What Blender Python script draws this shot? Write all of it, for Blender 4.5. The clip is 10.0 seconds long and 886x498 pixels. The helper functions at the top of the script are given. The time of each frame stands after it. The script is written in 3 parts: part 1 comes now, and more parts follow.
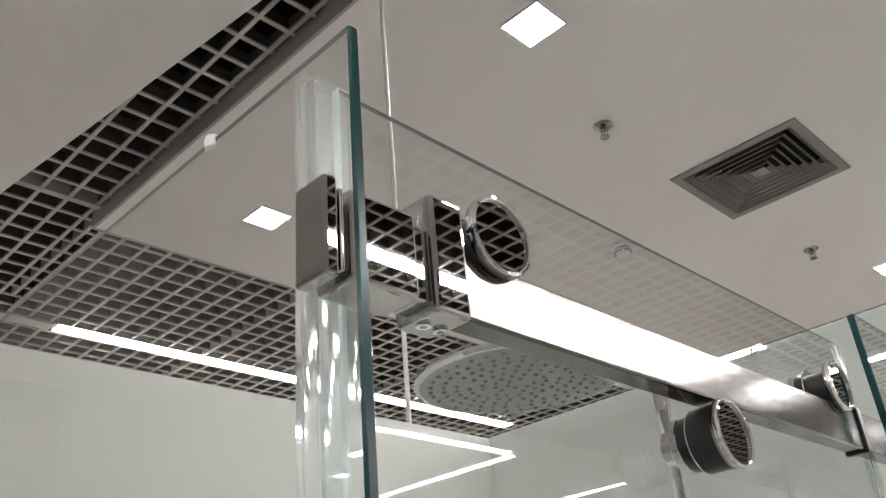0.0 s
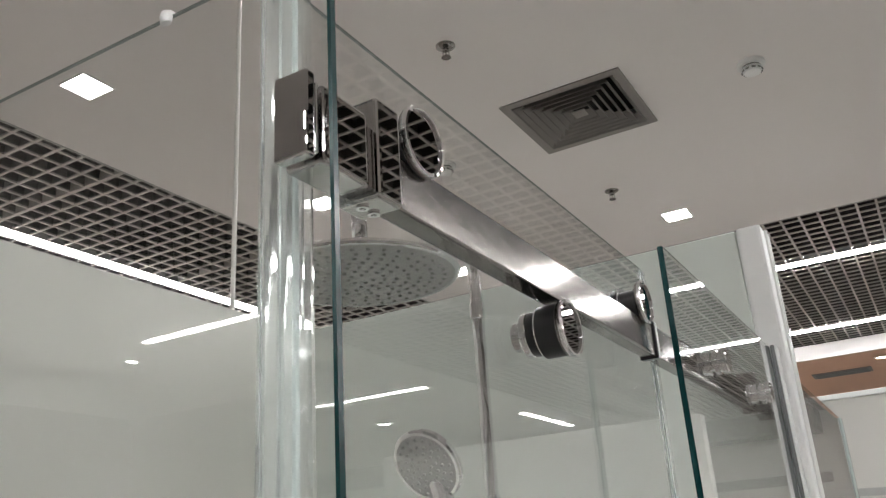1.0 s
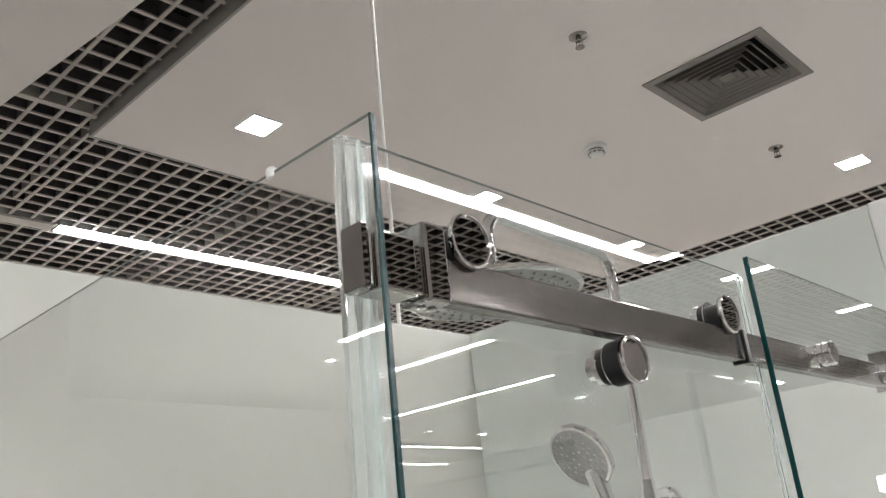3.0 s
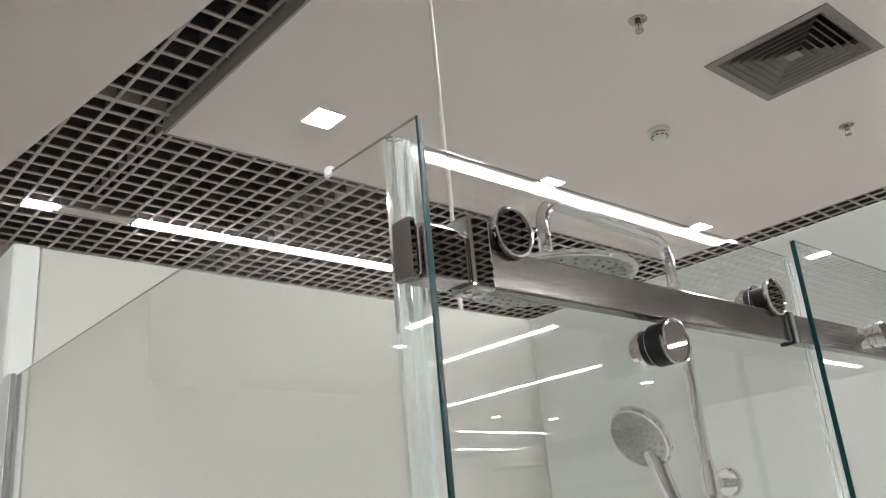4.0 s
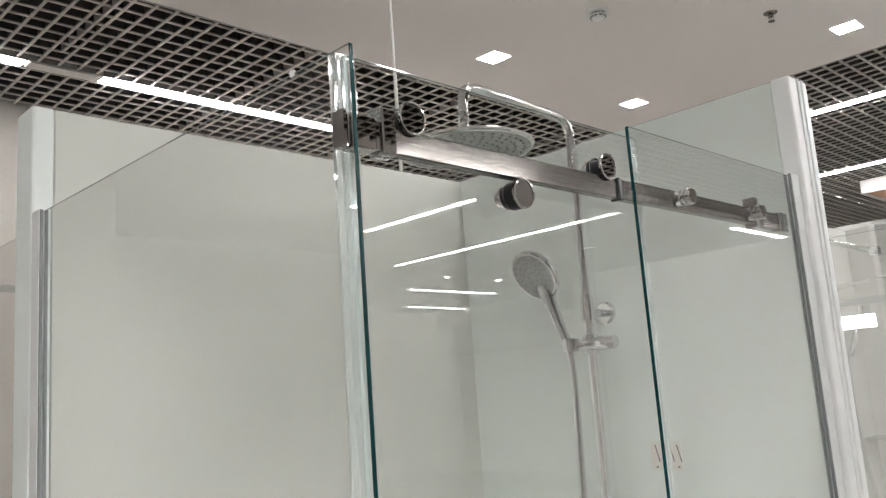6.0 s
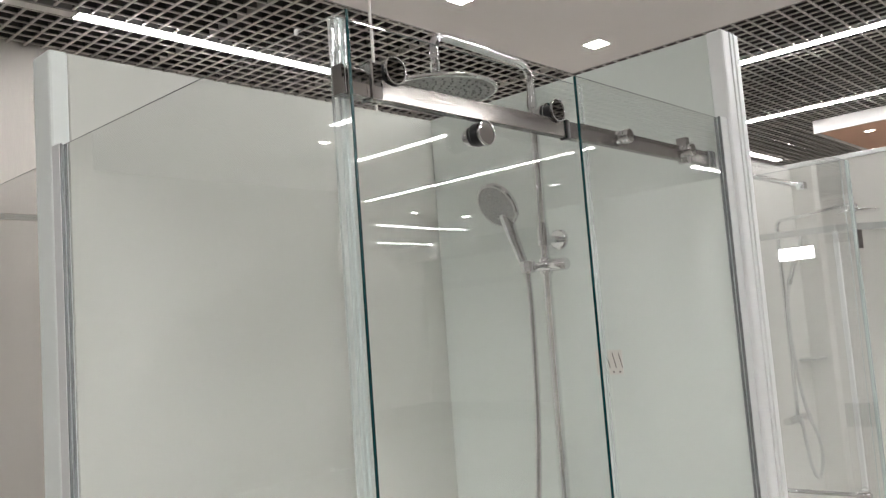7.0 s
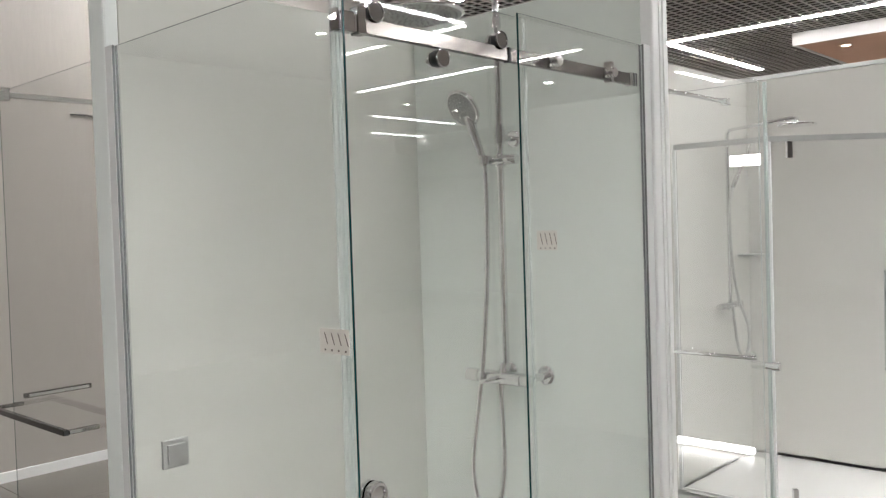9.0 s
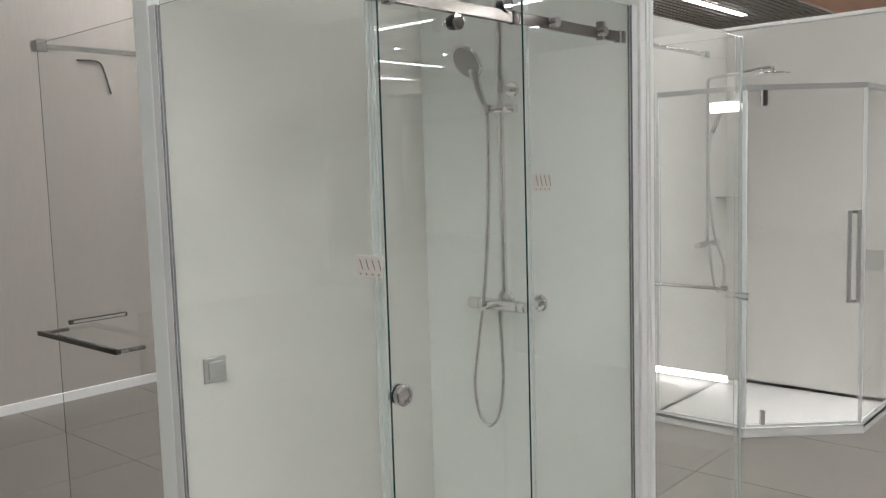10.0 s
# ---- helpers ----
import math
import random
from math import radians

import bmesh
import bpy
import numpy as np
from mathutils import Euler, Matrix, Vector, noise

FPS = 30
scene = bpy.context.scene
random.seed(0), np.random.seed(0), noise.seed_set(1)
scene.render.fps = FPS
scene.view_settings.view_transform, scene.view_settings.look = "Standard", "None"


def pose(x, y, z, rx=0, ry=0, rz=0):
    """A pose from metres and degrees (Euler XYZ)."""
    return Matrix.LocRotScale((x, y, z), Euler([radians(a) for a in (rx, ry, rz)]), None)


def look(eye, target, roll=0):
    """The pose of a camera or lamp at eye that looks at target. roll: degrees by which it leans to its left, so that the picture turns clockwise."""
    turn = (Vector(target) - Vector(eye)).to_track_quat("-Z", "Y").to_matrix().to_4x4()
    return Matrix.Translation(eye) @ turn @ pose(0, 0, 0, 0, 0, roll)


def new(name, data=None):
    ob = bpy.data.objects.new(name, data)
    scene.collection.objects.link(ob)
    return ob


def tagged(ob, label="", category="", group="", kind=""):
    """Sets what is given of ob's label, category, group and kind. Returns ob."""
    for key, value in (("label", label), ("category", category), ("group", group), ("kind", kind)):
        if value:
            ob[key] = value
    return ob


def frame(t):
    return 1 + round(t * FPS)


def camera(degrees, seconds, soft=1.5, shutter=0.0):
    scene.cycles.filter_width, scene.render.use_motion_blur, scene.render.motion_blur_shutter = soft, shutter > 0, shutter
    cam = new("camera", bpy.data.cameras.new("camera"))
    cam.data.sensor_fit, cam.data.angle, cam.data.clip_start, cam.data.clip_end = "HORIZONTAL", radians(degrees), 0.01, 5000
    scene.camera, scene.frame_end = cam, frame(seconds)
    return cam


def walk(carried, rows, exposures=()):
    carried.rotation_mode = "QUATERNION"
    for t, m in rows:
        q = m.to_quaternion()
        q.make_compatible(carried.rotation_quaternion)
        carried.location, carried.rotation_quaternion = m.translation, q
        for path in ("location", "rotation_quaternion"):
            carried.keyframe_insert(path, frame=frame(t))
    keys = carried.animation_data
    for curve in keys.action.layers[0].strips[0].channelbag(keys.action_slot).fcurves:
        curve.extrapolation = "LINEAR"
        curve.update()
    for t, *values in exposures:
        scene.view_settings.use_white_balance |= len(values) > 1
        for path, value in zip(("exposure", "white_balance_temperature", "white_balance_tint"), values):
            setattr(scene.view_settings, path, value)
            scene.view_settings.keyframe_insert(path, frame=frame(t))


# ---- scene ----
cam = camera(55.3, 10.0, soft=1.3)
PATH = [
    (0, (0.209, -0.184, 1.742), (-0.989, 1.12, 2.672), -5.3),
    (0.5, (0.195, -0.234, 1.726), (-0.776, 1.291, 2.582), -5.0),
    (1, (0.201, -0.271, 1.709), (-0.707, 1.367, 2.409), -3.9),
    (1.5, (0.225, -0.267, 1.718), (-0.657, 1.399, 2.387), -5.3),
    (2, (0.26, -0.291, 1.725), (-0.721, 1.327, 2.373), -6.6),
    (2.5, (0.314, -0.32, 1.732), (-0.847, 1.16, 2.41), -6.4),
    (3, (0.354, -0.337, 1.725), (-0.909, 1.059, 2.402), -6.0),
    (4.3, (0.416, -0.382, 1.704), (-0.981, 0.893, 2.355), -5.3),
    (4.5, (0.434, -0.419, 1.697), (-0.966, 0.869, 2.317), -5.5),
    (5, (0.488, -0.492, 1.665), (-0.877, 0.882, 2.165), -5.8),
    (5.5, (0.573, -0.515, 1.637), (-0.797, 0.876, 2.069), -5.1),
    (6, (0.686, -0.568, 1.604), (-0.704, 0.828, 1.949), -4.2),
    (6.2, (0.715, -0.585, 1.582), (-0.685, 0.808, 1.893), -4.6),
    (7.5, (0.95, -0.866, 1.544), (-0.367, 0.633, 1.69), -3.4),
    (8, (1.075, -0.944, 1.525), (-0.247, 0.553, 1.629), -2.7),
    (8.5, (1.167, -1.007, 1.509), (-0.177, 0.474, 1.51), -2.0),
    (9, (1.237, -1.079, 1.503), (-0.119, 0.389, 1.443), -1.8),
    (9.5, (1.311, -1.216, 1.507), (-0.042, 0.25, 1.359), -1.8),
    (10, (1.382, -1.356, 1.506), (0.059, 0.13, 1.311), -1.7),
]
EXPOSURES = [(0, 1.0), (0.5, 0.78), (1, 0.73), (1.5, 0.70), (2, 0.70), (2.5, 0.97), (3, 1.07), (4.5, 1.10), (5, 0.98), (6, 0.92), (8, 0.69), (8.5, 0.64), (9, 0.76), (10, 0.56)]
walk(cam, [(t, look(eye, target, roll)) for t, eye, target, roll in PATH], EXPOSURES)

# ---- world and light levels ----
world = bpy.data.worlds.new("world")
scene.world = world
world.use_nodes = True
world.node_tree.nodes["Background"].inputs[0].default_value = (0.9, 0.95, 1.0, 1)
world.node_tree.nodes["Background"].inputs[1].default_value = 0.02
STRIP, SPOT = 42.0, 95.0


# ---- materials ----
def mat(name, color, rough=0.5, metal=0.0, var=0.0, scale=6.0, bump=0.0, bump_scale=60.0, coat=0.0, fine=0.0, spec=0.5, stretch=(1, 1, 1), per_object=0.0):
    m = bpy.data.materials.new(name)
    m.use_nodes = True
    nt = m.node_tree
    b = nt.nodes["Principled BSDF"]
    b.inputs["Base Color"].default_value = (*color, 1)
    b.inputs["Roughness"].default_value = rough
    b.inputs["Metallic"].default_value = metal
    b.inputs["Coat Weight"].default_value = coat
    b.inputs["Coat Roughness"].default_value = 0.03
    b.inputs["Specular IOR Level"].default_value = spec
    co = nt.nodes.new("ShaderNodeTexCoord")
    mp = nt.nodes.new("ShaderNodeMapping")
    mp.inputs["Scale"].default_value = stretch
    nt.links.new(co.outputs["Object"], mp.inputs["Vector"])
    value = None
    if var or fine or per_object:
        big = nt.nodes.new("ShaderNodeTexNoise")
        big.inputs["Scale"].default_value = scale
        big.inputs["Detail"].default_value = 4
        nt.links.new(mp.outputs[0], big.inputs["Vector"])
        small = nt.nodes.new("ShaderNodeTexNoise")
        small.inputs["Scale"].default_value = scale * 22
        small.inputs["Detail"].default_value = 3
        nt.links.new(mp.outputs[0], small.inputs["Vector"])
        r1 = nt.nodes.new("ShaderNodeMapRange")
        r1.inputs[3].default_value, r1.inputs[4].default_value = 1 - var, 1 + var
        nt.links.new(big.outputs[0], r1.inputs[0])
        r2 = nt.nodes.new("ShaderNodeMapRange")
        r2.inputs[3].default_value, r2.inputs[4].default_value = 1 - fine, 1 + fine
        nt.links.new(small.outputs[0], r2.inputs[0])
        mul = nt.nodes.new("ShaderNodeMath")
        mul.operation = "MULTIPLY"
        nt.links.new(r1.outputs[0], mul.inputs[0])
        nt.links.new(r2.outputs[0], mul.inputs[1])
        value = mul
        if per_object:
            info = nt.nodes.new("ShaderNodeObjectInfo")
            r3 = nt.nodes.new("ShaderNodeMapRange")
            r3.inputs[3].default_value, r3.inputs[4].default_value = 1 - per_object, 1 + per_object
            nt.links.new(info.outputs["Random"], r3.inputs[0])
            mul2 = nt.nodes.new("ShaderNodeMath")
            mul2.operation = "MULTIPLY"
            nt.links.new(mul.outputs[0], mul2.inputs[0])
            nt.links.new(r3.outputs[0], mul2.inputs[1])
            value = mul2
        vm = nt.nodes.new("ShaderNodeVectorMath")
        vm.operation = "SCALE"
        vm.inputs[0].default_value = color
        nt.links.new(value.outputs[0], vm.inputs["Scale"])
        nt.links.new(vm.outputs[0], b.inputs["Base Color"])
        rr = nt.nodes.new("ShaderNodeMapRange")
        rr.inputs[3].default_value, rr.inputs[4].default_value = rough * 0.75, min(1, rough * 1.3)
        nt.links.new(small.outputs[0], rr.inputs[0])
        nt.links.new(rr.outputs[0], b.inputs["Roughness"])
    if bump:
        bn = nt.nodes.new("ShaderNodeTexNoise")
        bn.inputs["Scale"].default_value = bump_scale
        bn.inputs["Detail"].default_value = 3
        nt.links.new(mp.outputs[0], bn.inputs["Vector"])
        bp = nt.nodes.new("ShaderNodeBump")
        bp.inputs["Strength"].default_value = bump
        bp.inputs["Distance"].default_value = 0.002
        nt.links.new(bn.outputs[0], bp.inputs["Height"])
        nt.links.new(bp.outputs[0], b.inputs["Normal"])
    return m


def glow(name, color, strength):
    m = bpy.data.materials.new(name)
    m.use_nodes = True
    b = m.node_tree.nodes["Principled BSDF"]
    b.inputs["Base Color"].default_value = (0.8, 0.8, 0.8, 1)
    b.inputs["Emission Color"].default_value = (*color, 1)
    b.inputs["Emission Strength"].default_value = strength
    return m


def glass_mat(name, color, rough=0.0, ior=1.45, clear=1.0):
    m = bpy.data.materials.new(name)
    m.use_nodes = True
    nt = m.node_tree
    b = nt.nodes["Principled BSDF"]
    b.inputs["Base Color"].default_value = (*color, 1)
    b.inputs["Roughness"].default_value = rough
    b.inputs["Transmission Weight"].default_value = clear
    b.inputs["IOR"].default_value = ior
    return m


M_CEIL = mat("ceiling_paint", (0.81, 0.78, 0.768), 0.7, var=0.02, scale=1.2, bump=0.05, bump_scale=90)
M_TRIM = mat("ceiling_trim", (0.36, 0.355, 0.345), 0.45)
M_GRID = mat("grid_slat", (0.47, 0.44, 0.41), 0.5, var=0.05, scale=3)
# Same metal as the feet; the cells' shade is put into this darker colour.
M_WEB_SHADE = mat("grid_web_shade", (0.07, 0.062, 0.058), 0.6, var=0.1, scale=3)
# Near-black tone of the sheets behind the grid cells and vent blades.
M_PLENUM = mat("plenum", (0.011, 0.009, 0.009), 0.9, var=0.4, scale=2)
M_STRIP = glow("strip_light", (1.0, 0.99, 0.985), STRIP)
M_DEAD = mat("unlit_diffuser", (0.62, 0.6, 0.57), 0.4)
M_SPOT = glow("spot_light", (1.0, 0.985, 0.975), SPOT)
M_DISPLAY = glow("display_lamp", (1.0, 0.98, 0.96), 14.0)
M_WARM = glow("warm_spot", (1.0, 0.86, 0.7), 14.0)
M_PANEL = mat("glossy_panel", (0.665, 0.675, 0.63), 0.5, var=0.035, scale=1.4, fine=0.008, spec=0.25)
M_PANEL_B = mat("glossy_panel_mint", (0.672, 0.714, 0.675), 0.5, var=0.03, scale=1.4, fine=0.008, coat=0.12, spec=0.1)
M_POST = mat("white_profile", (0.83, 0.84, 0.835), 0.35, var=0.02, scale=4)
M_POST_MINT = mat("mint_profile", (0.84, 0.885, 0.865), 0.35, var=0.02, scale=4)
M_ALU = mat("aluminium", (0.74, 0.755, 0.75), 0.4, 0.0, var=0.05, scale=8, stretch=(1, 1, 0.05))
M_GASKET = mat("gasket", (0.19, 0.20, 0.20), 0.5)
M_CHROME = mat("chrome", (0.82, 0.82, 0.83), 0.04, 1.0)
# Copies of chrome, darker: dim reflections are put into the base colour.
M_SHADE_CHROME = mat("dimmed_chrome", (0.55, 0.54, 0.535), 0.015, 1.0)
M_CAP = mat("dimmed_cap_chrome", (0.45, 0.44, 0.435), 0.012, 1.0)
M_DARKCHROME = mat("dark_chrome", (0.10, 0.10, 0.10), 0.12, 1.0)
M_STEEL = mat("brushed_steel", (0.21, 0.195, 0.184), 0.12, 1.0, var=0.12, scale=7, fine=0.15, stretch=(3, 0.25, 3), bump=0.025, bump_scale=60)
# Chrome with a lower base colour.
M_HEAD = mat("darker_chrome", (0.36, 0.35, 0.34), 0.15, 1.0)
M_BLACK = mat("black_polymer", (0.012, 0.012, 0.013), 0.28)
M_GLASS = glass_mat("clear_glass", (0.99, 0.996, 0.992))
M_SEAL = glass_mat("clear_seal", (0.93, 0.955, 0.95), 0.10, 1.10, 0.95)
M_EDGE_CLEAR = mat("polished_edge", (0.48, 0.54, 0.525), 0.15, coat=0.3, var=0.1, scale=8)
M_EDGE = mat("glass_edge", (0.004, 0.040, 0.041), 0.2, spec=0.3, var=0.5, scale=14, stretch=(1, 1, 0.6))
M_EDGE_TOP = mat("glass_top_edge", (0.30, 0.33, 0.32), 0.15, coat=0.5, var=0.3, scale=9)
M_NOZZLE = mat("shower_face", (0.40, 0.405, 0.39), 0.35, var=0.06, scale=12)
M_RUBBER = mat("grey_rubber", (0.31, 0.31, 0.30), 0.6)
M_WALLPAPER = mat("wallpaper", (0.41, 0.385, 0.355), 0.75, var=0.05, scale=1.0, fine=0.07, stretch=(2.5, 2.5, 0.35), bump=0.25, bump_scale=70)
M_WHITE = mat("white_wall", (0.62, 0.61, 0.58), 0.6, var=0.03, scale=1.2, bump=0.05)
M_TILE = mat("greige_tile", (0.205, 0.189, 0.170), 0.32, var=0.06, scale=2.0, fine=0.04, per_object=0.03, bump=0.03, bump_scale=40)
M_GROUT = mat("grout", (0.16, 0.15, 0.137), 0.85, var=0.1, scale=20)
M_TRAY = mat("acrylic_tray", (0.82, 0.82, 0.81), 0.12, coat=0.5, var=0.01, scale=3)
# Gypsum plaster with the orange lighting put into its colour.
M_ORANGE_LIT = mat("orange_lit_plaster", (0.80, 0.50, 0.36), 0.7, var=0.04, scale=1.5)
M_STICKER = mat("sticker", (0.66, 0.63, 0.58), 0.5, var=0.03, scale=30)
M_INK = mat("sticker_ink", (0.13, 0.11, 0.10), 0.6)
M_SILVER = mat("silver_plastic", (0.50, 0.51, 0.50), 0.32, 0.5, var=0.04, scale=20)
M_WIRE = mat("dark_wire", (0.05, 0.05, 0.05), 0.5)
M_CORD = mat("white_cord", (0.72, 0.71, 0.68), 0.5)
M_VENT = mat("vent_paint", (0.27, 0.255, 0.24), 0.6, var=0.05, scale=12)
M_FAR = mat("far_wall_paint", (0.42, 0.40, 0.38), 0.7, var=0.08, scale=0.8)


# ---- mesh helpers ----
def add_box(bm, a, b, bevel=0.0, seg=2, mi=0):
    """A box from corner a to corner b."""
    c = [(p + q) / 2 for p, q in zip(a, b)]
    s = [abs(q - p) for p, q in zip(a, b)]
    r = bmesh.ops.create_cube(bm, size=1, matrix=Matrix.Translation(c) @ Matrix.Diagonal((*s, 1)))
    faces = {f for v in r["verts"] for f in v.link_faces}
    for f in faces:
        f.material_index = mi
    if bevel:
        edges = {e for v in r["verts"] for e in v.link_edges}
        bmesh.ops.bevel(bm, geom=list(edges), offset=min(bevel, min(s) * 0.45), segments=seg, affect="EDGES", profile=0.5, material=mi)
    return bm


def boxed(a, b, bevel=0.0, seg=2):
    return add_box(bmesh.new(), a, b, bevel, seg)


AXIS = {"x": Matrix.Rotation(radians(90), 4, "Y"), "y": Matrix.Rotation(radians(-90), 4, "X"), "z": Matrix.Identity(4)}


def add_lathe(bm, center, axis, profile, n=40, mi=0):
    """Profile: (radius, height) pairs turned about the axis."""
    m = Matrix.Translation(center) @ (AXIS[axis] if isinstance(axis, str) else axis)
    rings = []
    for r, h in profile:
        if r <= 1e-6:
            rings.append([bm.verts.new(m @ Vector((0, 0, h)))])
        else:
            rings.append([bm.verts.new(m @ Vector((r * math.cos(2 * math.pi * k / n), r * math.sin(2 * math.pi * k / n), h))) for k in range(n)])
    for p, q in zip(rings, rings[1:]):
        for k in range(n):
            j = (k + 1) % n
            if len(p) == 1 and len(q) == 1:
                continue
            if len(p) == 1:
                f = bm.faces.new((p[0], q[k], q[j]))
            elif len(q) == 1:
                f = bm.faces.new((p[k], q[0], p[j]))
            else:
                f = bm.faces.new((p[k], q[k], q[j], p[j]))
            f.material_index = mi
            f.smooth = True
    bmesh.ops.recalc_face_normals(bm, faces=bm.faces)
    return bm


def lathed(center, axis, profile, n=40):
    return add_lathe(bmesh.new(), center, axis, profile, n)


def rounded(points, r, n=6):
    """A line of points with its inner corners rounded by radius r."""
    pts = [Vector(p) for p in points]
    out = [pts[0]]
    for a, b, c in zip(pts, pts[1:], pts[2:]):
        u, v = (a - b).normalized(), (c - b).normalized()
        p, q = b + u * r, b + v * r
        for k in range(n + 1):
            s = k / n
            out.append(p * (1 - s) ** 2 + b * 2 * s * (1 - s) + q * s * s)
    return out + [pts[-1]]


def add_tube(bm, points, r, n=14):
    pts = [Vector(p) for p in points]
    up = Vector((0.3, 0.5, 0.81))
    rings = []
    for i, p in enumerate(pts):
        d = (pts[min(i + 1, len(pts) - 1)] - pts[max(i - 1, 0)]).normalized()
        u = (up - d * up.dot(d)).normalized()
        w = d.cross(u)
        up = u
        q = r[i] if isinstance(r, list) else r
        rings.append([bm.verts.new(p + q * (math.cos(2 * math.pi * k / n) * u + math.sin(2 * math.pi * k / n) * w)) for k in range(n)])
    for a, b in zip(rings, rings[1:]):
        for k in range(n):
            bm.faces.new((a[k], a[(k + 1) % n], b[(k + 1) % n], b[k])).smooth = True
    bm.faces.new(rings[0][::-1])
    bm.faces.new(rings[-1])
    return bm


def tubed(points, r, n=14):
    return add_tube(bmesh.new(), points, r, n)


def smooth_line(points, n=10):
    """A smooth curve through points (Catmull-Rom)."""
    p = [Vector(q) for q in points]
    p = [2 * p[0] - p[1], *p, 2 * p[-1] - p[-2]]
    out = []
    for a, b, c, d in zip(p, p[1:], p[2:], p[3:]):
        for k in range(n):
            s = k / n
            out.append(0.5 * (2 * b + (c - a) * s + (2 * a - 5 * b + 4 * c - d) * s * s + (3 * b - a - 3 * c + d) * s ** 3))
    return out + [p[-2]]


def part(name, bm, material, parent=None, label=""):
    me = bpy.data.meshes.new(name)
    for e in bm.edges:
        if len(e.link_faces) == 2 and e.calc_face_angle(0.0) > 0.6:
            e.smooth = False
    bm.to_mesh(me)
    bm.free()
    for m in material if isinstance(material, (list, tuple)) else [material]:
        me.materials.append(m)
    ob = new(name, me)
    if parent is not None:
        ob.parent = parent
    if label:
        ob["label"] = label
    return ob


def thing(name, label, category, group="", kind=""):
    return tagged(new(name), label, category, group, kind)


def solid(name, bm, material, label, category, group="", kind=""):
    return tagged(part(name, bm, material), label, category, group, kind)


def pane(name, a, b, parent=None, label="", bevel=0.0012, edge=None):
    """A glass sheet with green cut edges: faces of the two large sides are clear."""
    bm = boxed(a, b, bevel, 1)
    s = [abs(q - p) for p, q in zip(a, b)]
    k = s.index(min(s))
    # Top and bottom edges get a lighter grey than the upright ones.
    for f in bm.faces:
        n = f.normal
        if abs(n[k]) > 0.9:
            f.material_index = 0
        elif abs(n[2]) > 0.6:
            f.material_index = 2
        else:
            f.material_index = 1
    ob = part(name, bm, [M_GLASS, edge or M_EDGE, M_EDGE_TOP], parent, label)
    ob.visible_shadow = False
    return ob


def cutter(ob, boxes):
    """Cuts rectangular openings out of a mesh."""
    for a, b in boxes:
        c = part("cut", boxed(a, b), M_CEIL)
        mod = ob.modifiers.new("cut", "BOOLEAN")
        mod.object, mod.operation, mod.solver = c, "DIFFERENCE", "EXACT"
        dg = bpy.context.evaluated_depsgraph_get()
        me = bpy.data.meshes.new_from_object(ob.evaluated_get(dg))
        ob.modifiers.remove(mod)
        ob.data = me
        bpy.data.objects.remove(c)


# ---- ceiling ----
ZC, ZG = 3.375, 3.43
SLAB = (-2.55, 1.07, 0.93, 4.45)
ceiling = tagged(part("ceiling", boxed((SLAB[0], SLAB[2], ZC), (SLAB[1], SLAB[3], ZC + 0.14)), M_CEIL), "flat white painted plasterboard ceiling island", "ceiling", kind="structure")
cutter(ceiling, [((-0.745 - 0.215, 2.65 - 0.215, ZC - 0.1), (-0.745 + 0.215, 2.65 + 0.215, ZC + 0.1))])
bm = bmesh.new()
outline = [(-4.37, 0.357), (-4.37, -1.6), (-7.2, -1.6), (-7.2, -6.0), (12.5, -6.0), (12.5, 0.917), (0.29, 0.917)]
lo = [bm.verts.new((x, y, ZC)) for x, y in outline]
hi = [bm.verts.new((x, y, ZC + 0.05)) for x, y in outline]
bm.faces.new(lo[::-1])
bm.faces.new(hi)
for k in range(7):
    bm.faces.new((lo[k], lo[(k + 1) % 7], hi[(k + 1) % 7], hi[k]))
bmesh.ops.recalc_face_normals(bm, faces=bm.faces)
tagged(part("ceiling", bm, M_CEIL), "flat white painted plasterboard ceiling with a slanting edge", "ceiling", kind="structure")
bm = bmesh.new()
for a, b in [((SLAB[0] - 0.012, SLAB[2] - 0.012), (SLAB[1] + 0.012, SLAB[2])), ((SLAB[0] - 0.012, SLAB[3]), (SLAB[1] + 0.012, SLAB[3] + 0.012)),
             ((SLAB[0] - 0.012, SLAB[2]), (SLAB[0], SLAB[3])), ((SLAB[1], SLAB[2]), (SLAB[1] + 0.012, SLAB[3]))]:
    add_box(bm, (*a, ZC - 0.003), (*b, ZC + 0.1), 0.002, 1)
tagged(part("trim", bm, M_TRIM), "grey metal edge trim of the ceiling islands", "trim", kind="structure")

PITCH = 0.1


def slat(bm, a, b, axis):
    """One slat: a tall thin web, darkened for shade, with a wider flat foot."""
    w, f = 0.003, 0.0065
    if axis == "x":
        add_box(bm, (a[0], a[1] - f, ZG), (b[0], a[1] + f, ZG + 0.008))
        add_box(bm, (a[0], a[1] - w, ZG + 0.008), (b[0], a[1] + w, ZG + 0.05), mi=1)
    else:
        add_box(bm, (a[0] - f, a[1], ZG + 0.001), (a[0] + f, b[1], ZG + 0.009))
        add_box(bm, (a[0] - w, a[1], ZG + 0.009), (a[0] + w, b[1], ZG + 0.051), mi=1)


